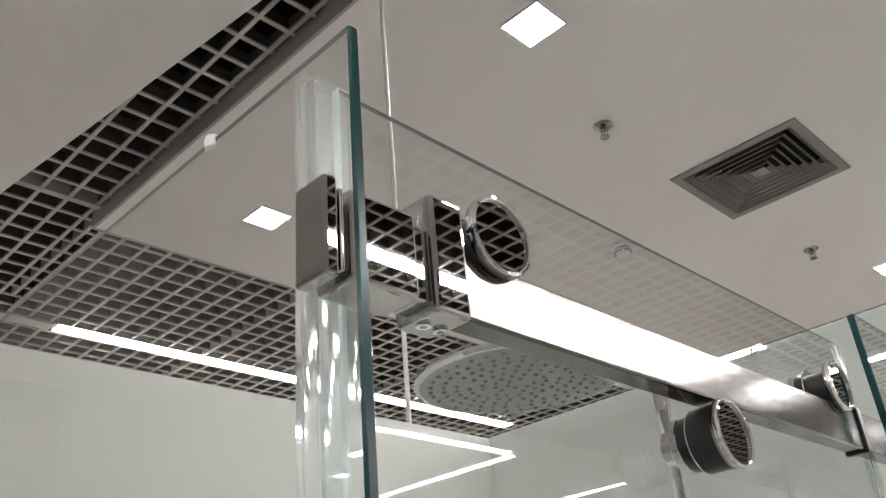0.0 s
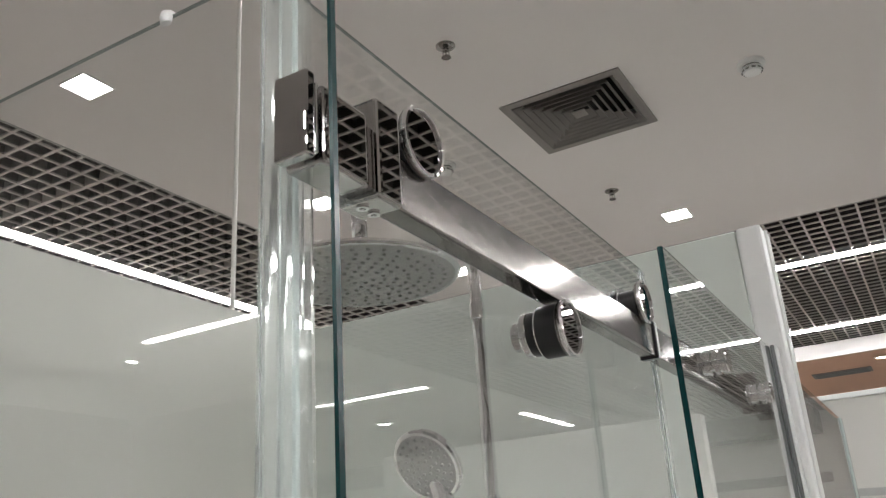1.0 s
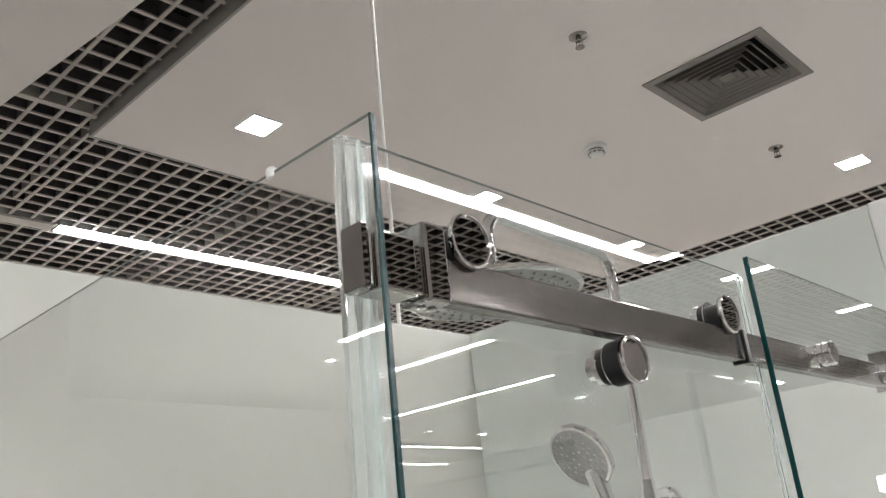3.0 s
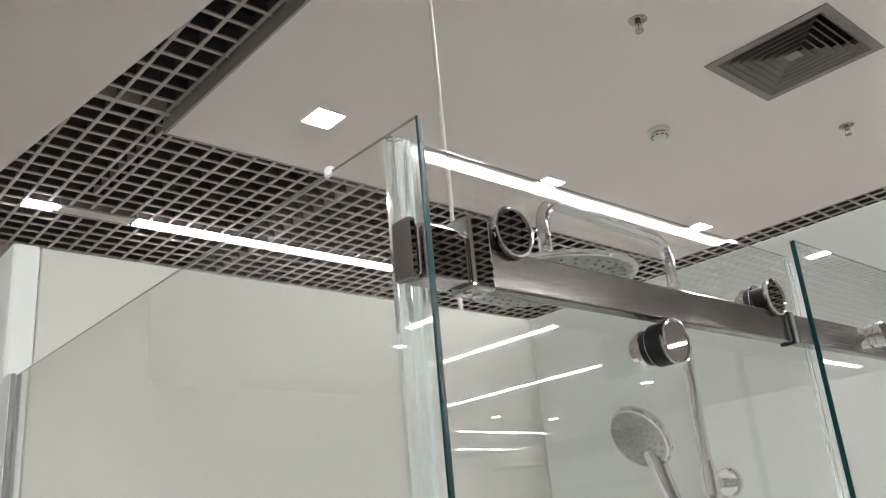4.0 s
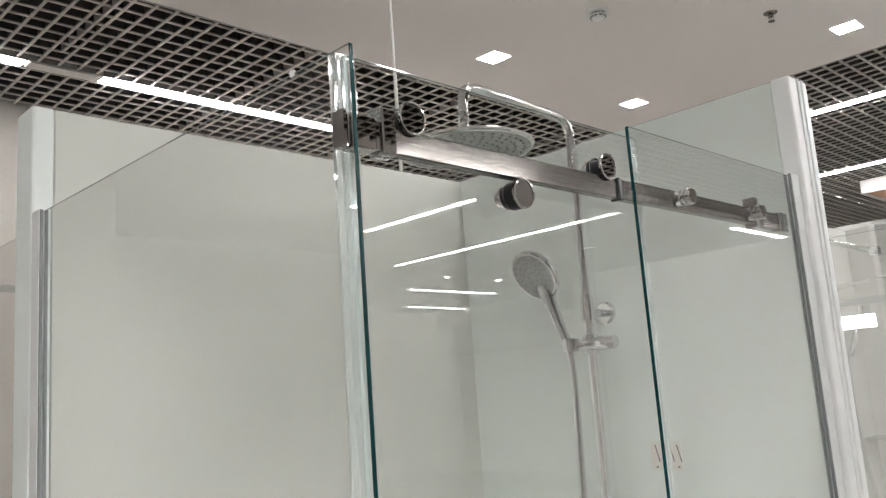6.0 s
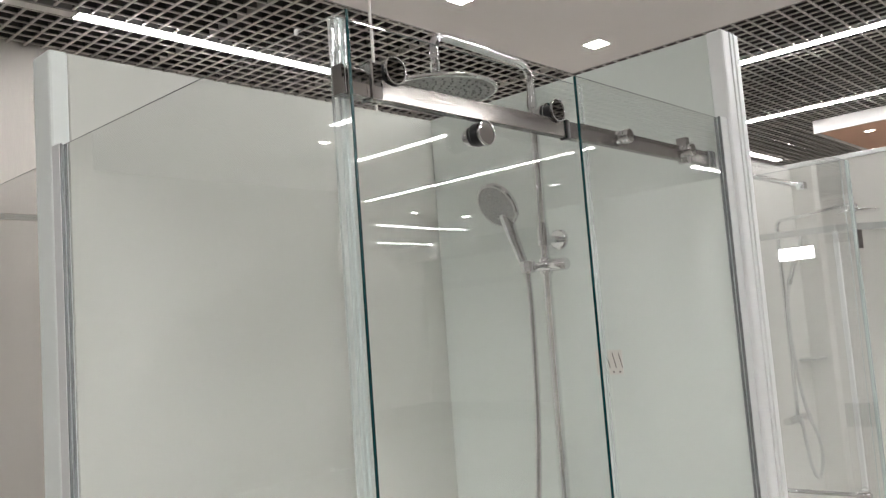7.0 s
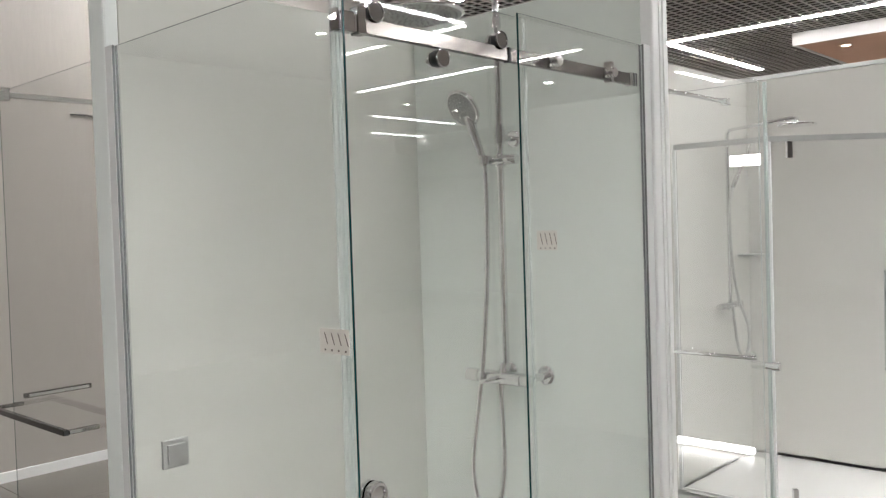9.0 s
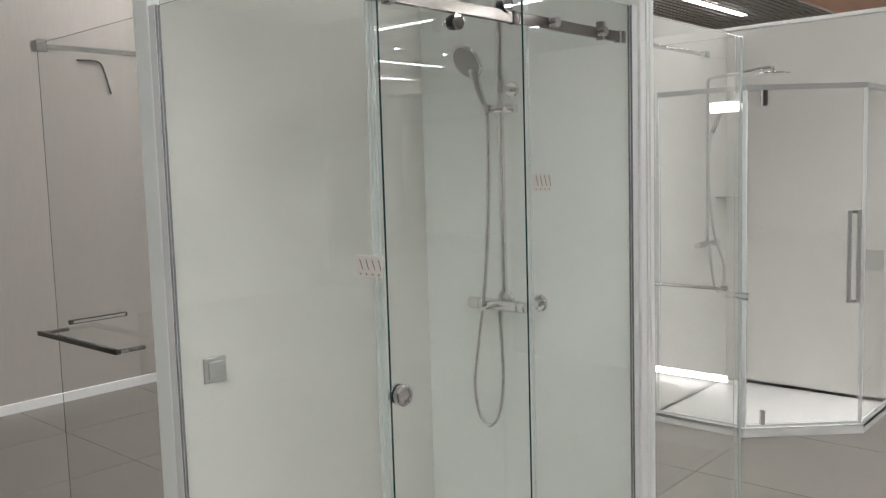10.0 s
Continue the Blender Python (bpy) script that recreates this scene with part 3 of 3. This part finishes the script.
part("inner_disc", lathed((DX, 0.075, 0.955), "x", [(0, -0.018), (0.022, -0.018), (0.026, -0.015), (0.026, -0.0046), (0, -0.0046)], 48), M_CHROME, kn)


# ---- shower set in the stall ----
def shower_set():
    SX, SY = -0.478, 1.060
    root = thing("shower_column", "chrome shower column with a round rain head and hand shower", "shower column")
    HX, HY = -0.458, 0.666
    pts = rounded([(SX, SY, 1.03), (SX, SY, 2.246), (HX, HY, 2.246), (HX, HY, 2.135)], 0.055, 10)
    part("riser_pipe", tubed(pts, 0.0115, 18), M_CHROME, root)
    bm = bmesh.new()
    for z in (2.14, 1.80):
        add_lathe(bm, (SX, SY, z), "z", [(0.0115, -0.016), (0.0138, -0.015), (0.0138, 0.015), (0.0115, 0.016)], 20)
    part("pipe_sleeve", bm, M_CHROME, root)
    hc = (HX, HY, 2.104)
    part("head_joint", lathed(hc, "z", [(0, 0.012), (0.018, 0.012), (0.020, 0.016), (0.016, 0.026), (0.013, 0.040), (0, 0.042)], 28), M_CHROME, root)
    head = part("rain_head", lathed(hc, "z", [(0, 0.012), (0.07, 0.011), (0.135, 0.004), (0.141, 0.001), (0.142, -0.003), (0.139, -0.006), (0.134, -0.0062)], 72), M_CHROME, root, "large round chrome rain head")
    part("spray_face", lathed(hc, "z", [(0.1338, -0.0061), (0.06, -0.0066), (0, -0.0068)], 72), M_NOZZLE, head, "matt grey spray face")
    for k, (rad, n) in enumerate(((0.018, 7), (0.034, 13), (0.051, 19), (0.068, 24), (0.085, 30), (0.102, 34), (0.120, 36))):
        for j in range(n):
            if k < 5 and (j * 7 + k) % 9 == 0:
                continue
            a = 2 * math.pi * (j + 0.5 * (k % 2)) / n
            c = (hc[0] + rad * math.cos(a), hc[1] + rad * math.sin(a), hc[2] - 0.0066)
            nz = bpy.data.objects.new("nozzle", NOZZLE)
            scene.collection.objects.link(nz)
            nz.location = c
            nz.parent = head
    # wall rose
    part("wall_rose", lathed((SX - 0.022, WY, 1.777), "y", [(0, -0.0), (0.028, -0.0), (0.028, -0.008), (0.024, -0.012), (0.010, -0.013), (0.010, -0.085), (0, -0.085)], 36), M_CHROME, root, "round chrome wall rose")
    part("rose_collar", lathed((SX, SY, 1.777), "z", [(0, -0.022), (0.0165, -0.022), (0.0165, 0.022), (0, 0.022)], 28), M_CHROME, root)
    # slider that holds the hand shower
    sl = part("slider", lathed((SX, SY, 1.700), "z", [(0, -0.021), (0.017, -0.021), (0.018, -0.018), (0.018, 0.018), (0.017, 0.021), (0, 0.021)], 28), M_CHROME, root)
    part("slider_arm", lathed((SX, SY - 0.012, 1.700), "x", [(0, -0.045), (0.012, -0.045), (0.0135, -0.04), (0.0135, 0.03), (0.0165, 0.032), (0.0165, 0.072), (0.014, 0.076), (0, 0.076)], 28), M_CHROME, sl)
    part("handle_cradle", lathed((SX - 0.016, SY - 0.058, 1.700), "z", [(0, -0.016), (0.016, -0.016), (0.019, -0.012), (0.020, 0.014), (0, 0.014)], 24), M_CHROME, sl)
    part("cradle_neck", tubed([(SX - 0.02, SY - 0.012, 1.700), (SX - 0.016, SY - 0.052, 1.700)], 0.010, 14), M_CHROME, sl)
    # hand shower: handle from the slider up to a round head facing the stall's front
    HB, HT = Vector((SX - 0.018, SY - 0.058, 1.685)), Vector((SX - 0.057, SY - 0.105, 1.856))
    n = Vector((-0.10, -0.80, -0.50)).normalized()
    grip = smooth_line([HB, HB.lerp(HT, 0.35) - n * 0.003, HB.lerp(HT, 0.65) - n * 0.007, HB.lerp(HT, 0.88) - n * 0.014], 6)
    hand = part("hand_shower", tubed(grip, [0.0115 + 0.0085 * (k / 18) ** 1.5 for k in range(19)], 18), M_CHROME, root, "chrome hand shower")
    turn = n.to_track_quat("Z", "Y").to_matrix().to_4x4()
    part("spray_head", add_lathe(bmesh.new(), HT + Vector((0, 0, 0.012)), turn, [(0, -0.022), (0.02, -0.021), (0.053, -0.010), (0.063, 0.0), (0.064, 0.008), (0.061, 0.012), (0.0565, 0.0125)], 48), M_CHROME, hand)
    part("spray_plate", add_lathe(bmesh.new(), HT + Vector((0, 0, 0.012)), turn, [(0.0567, 0.0122), (0.03, 0.014), (0, 0.0145)], 48), M_NOZZLE, hand, "grey spray plate with rubber nozzles")
    for k, (rad, cnt) in enumerate(((0.013, 6), (0.025, 12), (0.036, 16), (0.049, 20))):
        for j in range(cnt):
            a = 2 * math.pi * j / cnt + 0.2 * k
            nz = bpy.data.objects.new("nozzle", NOZZLE)
            scene.collection.objects.link(nz)
            nz.matrix_world = Matrix.Translation(HT + Vector((0, 0, 0.012))) @ turn @ Matrix.Translation((rad * math.cos(a), rad * math.sin(a), 0.0138)) @ Matrix.Rotation(math.pi, 4, "X")
            nz.parent = hand
    # mixer
    mix = part("mixer_body", lathed((SX - 0.02, SY - 0.012, 0.997), "x", [(0, -0.135), (0.018, -0.135), (0.0215, -0.131), (0.0215, -0.082), (0.019, -0.080), (0.019, -0.078), (0.0225, -0.076), (0.0225, 0.092), (0.019, 0.094), (0.019, 0.097), (0.0215, 0.099), (0.0215, 0.122), (0.018, 0.126), (0, 0.126)], 36), M_CHROME, root, "chrome thermostatic mixer")
    part("diverter", lathed((SX, SY - 0.012, 1.012), "z", [(0, 0), (0.017, 0), (0.017, 0.016), (0.0135, 0.024), (0.0135, 0.034), (0, 0.034)], 24), M_CHROME, mix)
    part("lever", tubed([(SX - 0.01, SY - 0.034, 1.0), (SX - 0.01, SY - 0.062, 1.0), (SX - 0.052, SY - 0.075, 0.987)], 0.007, 12), M_CHROME, mix)
    part("hose_outlet", lathed((SX - 0.015, SY - 0.012, 0.980), "z", [(0, 0), (0.012, 0), (0.012, -0.018), (0.009, -0.022), (0.009, -0.045), (0, -0.045)], 20), M_CHROME, mix)
    for dx in (-0.067, 0.083):
        part("wall_union", lathed((SX + dx, WY, 0.997), "y", [(0, 0), (0.032, 0), (0.032, -0.006), (0.026, -0.013), (0.013, -0.014), (0.013, -0.10), (0, -0.10)], 32), M_CHROME, mix)
    # hose
    pts = smooth_line([HB + Vector((0.0, 0, 0.004)), HB + Vector((0.0, 0.004, -0.10)), (SX - 0.035, SY - 0.04, 1.35), (SX - 0.060, SY - 0.04, 1.08), (SX - 0.095, SY - 0.04, 0.86), (SX - 0.118, SY - 0.04, 0.70),
                       (SX - 0.100, SY - 0.04, 0.585), (SX - 0.055, SY - 0.04, 0.548), (SX - 0.008, SY - 0.04, 0.60), (SX + 0.010, SY - 0.035, 0.72), (SX - 0.004, SY - 0.02, 0.86), (SX - 0.015, SY - 0.012, 0.94)], 12)
    part("hose", tubed(pts, 0.0080, 12), M_CHROME, root, "silver flexible shower hose")


bm = lathed((0, 0, 0), "z", [(0.0030, 0), (0.0026, -0.0022), (0, -0.0026)], 8)
NOZZLE = bpy.data.meshes.new("nozzle")
bm.to_mesh(NOZZLE)
bm.free()
NOZZLE.materials.append(M_RUBBER)
shower_set()

# small things in and on the stall
root = thing("light_switch", "silver plastic rocker light switch on the glossy wall", "light switch")
part("frame", boxed((WX + 0.0005, 0.106, 0.836), (WX + 0.009, 0.188, 0.918), 0.003, 2), M_SILVER, root)
part("rocker", boxed((WX + 0.0085, 0.120, 0.850), (WX + 0.014, 0.174, 0.904), 0.002, 2), M_SILVER, root)


def sticker(name, box, axis, label="small beige information sticker stuck on the glass"):
    (a, b) = box
    root = solid(name, boxed(a, b), M_STICKER, label, "sticker", "glass stickers")
    k = "xyz".index(axis)
    front = min(a[k], b[k]) - 0.0006 if axis == "y" else max(a[k], b[k]) + 0.0006
    for j in range(4):
        u0, u1 = (a[0], b[0]) if axis == "y" else (a[1], b[1])
        w = u1 - u0
        bm = bmesh.new()
        c = u0 + w * (0.16 + 0.23 * j)
        z0, z1 = a[2] + 0.018, b[2] - 0.008
        if axis == "y":
            v = [(c, front, z1), (c + 0.003, front, z1), (c + 0.012, front, z0), (c + 0.009, front, z0)]
        else:
            v = [(front, c, z1), (front, c + 0.003, z1), (front, c + 0.012, z0), (front, c + 0.009, z0)]
        bm.faces.new([bm.verts.new(p) for p in v])
        part("printed_bar", bm, M_INK, root)
        bm = bmesh.new()
        v = [(c, a[2] + 0.005), (c + 0.005, a[2] + 0.005), (c + 0.005, a[2] + 0.009), (c, a[2] + 0.009)]
        bm.faces.new([bm.verts.new((p[0], front, p[1]) if axis == "y" else (front, p[0], p[1])) for p in v])
        part("printed_bar", bm, M_INK, root)
    return root


sticker("sticker", ((-0.100, -0.0052, 1.252), (-0.010, -0.0044, 1.302)), "y")
sticker("sticker", ((-0.418, WY - 0.0012, 1.406), (-0.338, WY - 0.0004, 1.470)), "y", "small beige information sticker on the mint wall")

solid("bumper", lathed((-0.112, 0.0, 1.9985), "z", [(0, -0.004), (0.0040, -0.002), (0.0048, 0.002), (0.0040, 0.005), (0.002, 0.0065), (0, 0.007)], 24), M_POST, "small round white bumper on the top edge of the glass", "bumper")

# thin white cord from the ceiling into the partition
pts = smooth_line([(-0.985, 0.965, ZC), (-0.987, 0.968, 3.0), (-0.984, 0.966, 2.6), (-0.986, 0.967, TOP - 0.02)], 8)
solid("hanging_cable", tubed(pts, 0.0052, 10), M_CORD, "thin white electric cable hanging from the ceiling to the partition", "cable")

# ---- neighbouring stall behind the mint wall ----
root = thing("shower_screen", "clear walk-in glass screen with a chrome support bar", "shower screen", "walk-in screens")
pane("glass", (-1.0, 1.986, 0.02), (-0.012, 1.994, 1.985), root, edge=M_EDGE_CLEAR)
pane("front_glass", (-0.003, WY + WT + 0.004, 0.02), (0.003, 2.012, 1.985), root, edge=M_EDGE_CLEAR)
ed = part("edge_strip", boxed((-0.007, 2.0125, 0.02), (0.007, 2.030, 1.985), 0.002, 1), M_EDGE_CLEAR, root, "grey plastic edge strip")
part("support_bar", tubed([(-0.135, WY + WT, 1.925), (-0.135, 1.985, 1.925)], 0.008, 16), M_CHROME, root)
part("bar_clamp", boxed((-0.148, 1.972, 1.912), (-0.122, 2.005, 1.938), 0.003, 2), M_CHROME, root)
bar = part("towel_bar", tubed([(-0.75, 1.945, 0.975), (-0.02, 1.945, 0.975)], 0.007, 14), M_CHROME, root)
for x in (-0.7, -0.05):
    part("bar_post", lathed((x, 1.945, 0.975), "y", [(0, 0), (0.008, 0), (0.008, 0.036), (0.014, 0.037), (0.014, 0.041), (0, 0.041)], 20), M_CHROME, bar)
part("pull_knob", lathed((0.0032, 1.985, 0.945), "x", [(0, 0), (0.012, 0), (0.012, 0.020), (0.016, 0.022), (0.016, 0.050), (0.0145, 0.052), (0, 0.052)], 28), M_CHROME, root)

# white partition across the aisle with a lit lamp and a lit plinth
tagged(part("wall_5", boxed((0.80, 4.03, 0), (2.6, 4.12, 2.335), 0.002, 1), M_WHITE), "plain white partition across the aisle", "partition wall", kind="structure")
for x0, x1, z0, z1 in ((0.83, 1.02, 1.80, 1.865), (0.90, 1.42, 0.012, 0.055)):
    root = thing("display_light", "slim lit white display lamp on the white partition", "wall lamp", "display lamps")
    part("body", boxed((x0 - 0.01, 4.018, z0 - 0.01), (x1 + 0.01, 4.029, z1 + 0.01), 0.003, 2), M_SILVER, root)
    part("diffuser", boxed((x0, 4.010, z0), (x1, 4.0175, z1), 0.002, 1), M_DISPLAY, root)

# left neighbour: walk-in screen with a towel handle
root = thing("shower_screen", "clear walk-in glass screen with a square chrome towel handle", "shower screen", "walk-in screens")
pane("glass", (-1.81, 0.027, 0.02), (WX - WT - 0.002, 0.033, 1.995), root)
part("support_bar", boxed((-1.800, 0.035, 1.975), (-1.782, 2.6, 1.993), 0.001, 1), M_CHROME, root)
part("bar_clamp", boxed((-1.816, 0.008, 1.962), (-1.768, 0.052, 2.006), 0.002, 2), M_CHROME, root)
handle = part("towel_handle", boxed((-1.735, -0.080, 0.938), (-1.160, -0.062, 0.954), 0.002, 2), M_DARKCHROME, root)
for x in (-1.720, -1.169):
    part("handle_arm", boxed((x - 0.008, -0.062, 0.940), (x + 0.008, 0.0268, 0.952), 0.0015, 1), M_HEAD, handle)
inner = part("inner_bar", boxed((-1.725, 0.0335, 0.962), (-1.709, 0.260, 0.978), 0.0015, 1), M_DARKCHROME, handle)
part("bar_face", boxed((-1.7085, 0.045, 0.965), (-1.705, 0.250, 0.975), 0.001, 1), M_CHROME, inner)

solid("wall_wire", tubed(smooth_line([(-4.252, 1.35, 2.285), (-4.25, 1.46, 2.288), (-4.25, 1.515, 2.265), (-4.25, 1.545, 2.18), (-4.252, 1.575, 2.07)], 8), 0.006, 8), M_WIRE, "dark loose wire sticking out of the wallpapered wall", "wire")

# ---- pentagon shower cabin farther back ----
CX0, CX1, CY0, CY1 = -0.915, 0.10, 3.015, 4.03


def cabin():
    root = thing("shower_cabin", "five-sided clear glass shower cabin with chrome frame on a white tray", "shower cabin")
    foot = [(CX0, CY0), (-0.38, CY0), (CX1, 3.465), (CX1, CY1), (CX0, CY1)]
    bm = bmesh.new()
    lo = [bm.verts.new((x, y, 0)) for x, y in foot]
    hi = [bm.verts.new((x, y, 0.05)) for x, y in foot]
    bm.faces.new(lo[::-1])
    top = bm.faces.new(hi)
    for k in range(5):
        bm.faces.new((lo[k], lo[(k + 1) % 5], hi[(k + 1) % 5], hi[k]))
    r = bmesh.ops.inset_region(bm, faces=[top], thickness=0.05)
    bmesh.ops.translate(bm, verts=list(top.verts), vec=(0, 0, -0.018))
    part("tray", bm, M_TRAY, root, "white acrylic tray")

    def run(a, b, z0, z1, th, name, material, parent=root, trim=0.0):
        """An upright slab between two plan points."""
        a, b = Vector((*a, 0)), Vector((*b, 0))
        d = (b - a).normalized()
        n = Vector((-d.y, d.x, 0)) * th / 2
        a, b = a + d * trim, b - d * trim
        bm = bmesh.new()
        v = [bm.verts.new(p + Vector((0, 0, z))) for z in (z0, z1) for p in (a - n, b - n, b + n, a + n)]
        for q in ((3, 2, 1, 0), (4, 5, 6, 7), (0, 1, 5, 4), (1, 2, 6, 5), (2, 3, 7, 6), (3, 0, 4, 7)):
            bm.faces.new([v[i] for i in q])
        ob = part(name, bm, material, parent)
        return ob

    i = 0.025
    g = [(CX0 + i, CY0 + i), (-0.38 - 0.01, CY0 + i), (CX1 - i, 3.465 + 0.012), (CX1 - i, CY1)]
    for k, name in enumerate(("side_glass", "pivot_door", "side_glass")):
        p = run(g[k], g[k + 1], 0.066, 1.847, 0.006, name, M_GLASS, trim=0.012)
        p.visible_shadow = False
        run(g[k], g[k + 1], 1.85, 1.878, 0.018, "top_rail", M_SILVER)
        run(g[k], g[k + 1], 0.0505, 0.064, 0.016, "bottom_rail", M_ALU, trim=0.012)
    for x, y in g[:3]:
        part("corner_post", boxed((x - 0.010, y - 0.010, 0.05), (x + 0.010, y + 0.010, 1.852), 0.003, 1), M_ALU, root)
    # door fittings
    a, b = Vector((*g[1], 0)), Vector((*g[2], 0))
    d = (b - a).normalized()
    n = Vector((d.y, -d.x, 0))
    for s, z0, z1 in ((0.10, 1.77, 1.85), (0.10, 0.062, 0.14)):
        c = a + d * s
        run((c - d * 0.012).to_2d(), (c + d * 0.012).to_2d(), z0, z1, 0.026, "hinge", M_CHROME)
    c = a + d * 0.565 + n * 0.035
    h = run((c - d * 0.028).to_2d(), (c - d * 0.010).to_2d(), 0.72, 1.21, 0.012, "pull_handle", M_SILVER)
    run((c + d * 0.022).to_2d(), (c + d * 0.04).to_2d(), 0.72, 1.21, 0.012, "pull_bar", M_SILVER, h)
    for z in (0.72, 1.195):
        run((c - d * 0.028).to_2d(), (c + d * 0.04).to_2d(), z, z + 0.015, 0.010, "handle_end", M_CHROME, h)
    return root


cabin()
# cabin's back walls
tagged(part("wall_3", boxed((CX0 - 0.09, 3.0, 0), (CX0 - 0.002, 4.12, 2.31), 0.002, 1), M_WHITE), "white glossy partition beside the cabin", "partition wall", kind="structure")
tagged(part("wall_4", boxed((CX0, CY1 + 0.002, 0), (0.115, CY1 + 0.09, 2.31), 0.002, 1), M_WHITE), "white glossy partition behind the cabin", "partition wall", kind="structure")
tagged(part("trim", boxed((CX0 - 0.095, CY1 - 0.008, 2.3105), (0.12, CY1 + 0.098, 2.335), 0.003, 1), M_POST), "white cap rail on the partition", "trim", kind="structure")

# cabin's own shower column
root = thing("shower_column", "slim chrome shower column with a flat rain head in the cabin", "shower column")
SX, SY = CX0 + 0.055, 3.62
part("riser_pipe", tubed(rounded([(SX, SY, 0.95), (SX, SY, 1.985), (SX + 0.40, SY, 2.02), (SX + 0.40, SY, 1.99)], 0.03, 6), 0.010, 14), M_CHROME, root)
part("rain_head", lathed((SX + 0.40, SY, 1.98), "z", [(0, 0.01), (0.09, 0.006), (0.1, 0.0), (0.098, -0.006), (0, -0.007)], 40), M_CHROME, root)
part("mixer_body", lathed((SX, SY, 0.98), "y", [(0, -0.14), (0.02, -0.14), (0.02, 0.14), (0, 0.14)], 24), M_CHROME, root)
hs = part("hand_shower", lathed((SX + 0.03, SY + 0.24, 1.875), "x", [(0, -0.012), (0.03, -0.010), (0.052, 0.004), (0.054, 0.014), (0.05, 0.02), (0, 0.021)], 28), M_CHROME, root)
part("grip", tubed([(SX + 0.03, SY + 0.20, 1.85), (SX + 0.025, SY + 0.10, 1.75), (SX + 0.02, SY + 0.02, 1.655)], 0.014, 14), M_CHROME, hs)
part("hose", tubed(smooth_line([(SX + 0.02, SY + 0.02, 1.655), (SX + 0.022, SY - 0.03, 1.50), (SX + 0.03, SY - 0.03, 1.25), (SX + 0.04, SY + 0.02, 1.03), (SX + 0.05, SY + 0.12, 0.86), (SX + 0.05, SY + 0.13, 0.74), (SX + 0.045, SY + 0.07, 0.675), (SX + 0.04, SY + 0.0, 0.76), (SX + 0.02, SY - 0.01, 0.98)], 10), 0.009, 10), M_SILVER, root)
root = thing("wall_shelf", "grey glass shelf unit on the cabin wall", "shelf")
for z in (1.25,):
    part("shelf", boxed((CX0 + 0.001, 3.86, z), (CX0 + 0.10, 4.02, z + 0.012), 0.002, 1), M_SILVER, root)

# ---- floor tiles ----
TS = 0.8
bm = boxed((-TS / 2 + 0.0015, -TS / 2 + 0.0015, -0.006), (TS / 2 - 0.0015, TS / 2 - 0.0015, 0.0), 0.0012, 1)
TILE = bpy.data.meshes.new("floor_tile")
bm.to_mesh(TILE)
bm.free()
TILE.materials.append(M_TILE)
floor_ob = bpy.data.objects["floor"]
for i in range(17):
    for j in range(17):
        t = bpy.data.objects.new("floor_tile", TILE)
        scene.collection.objects.link(t)
        t.location = (-4.37 + TS * (i + 0.5), -3.2 + TS * (j + 0.5), 0)
        t.parent = floor_ob
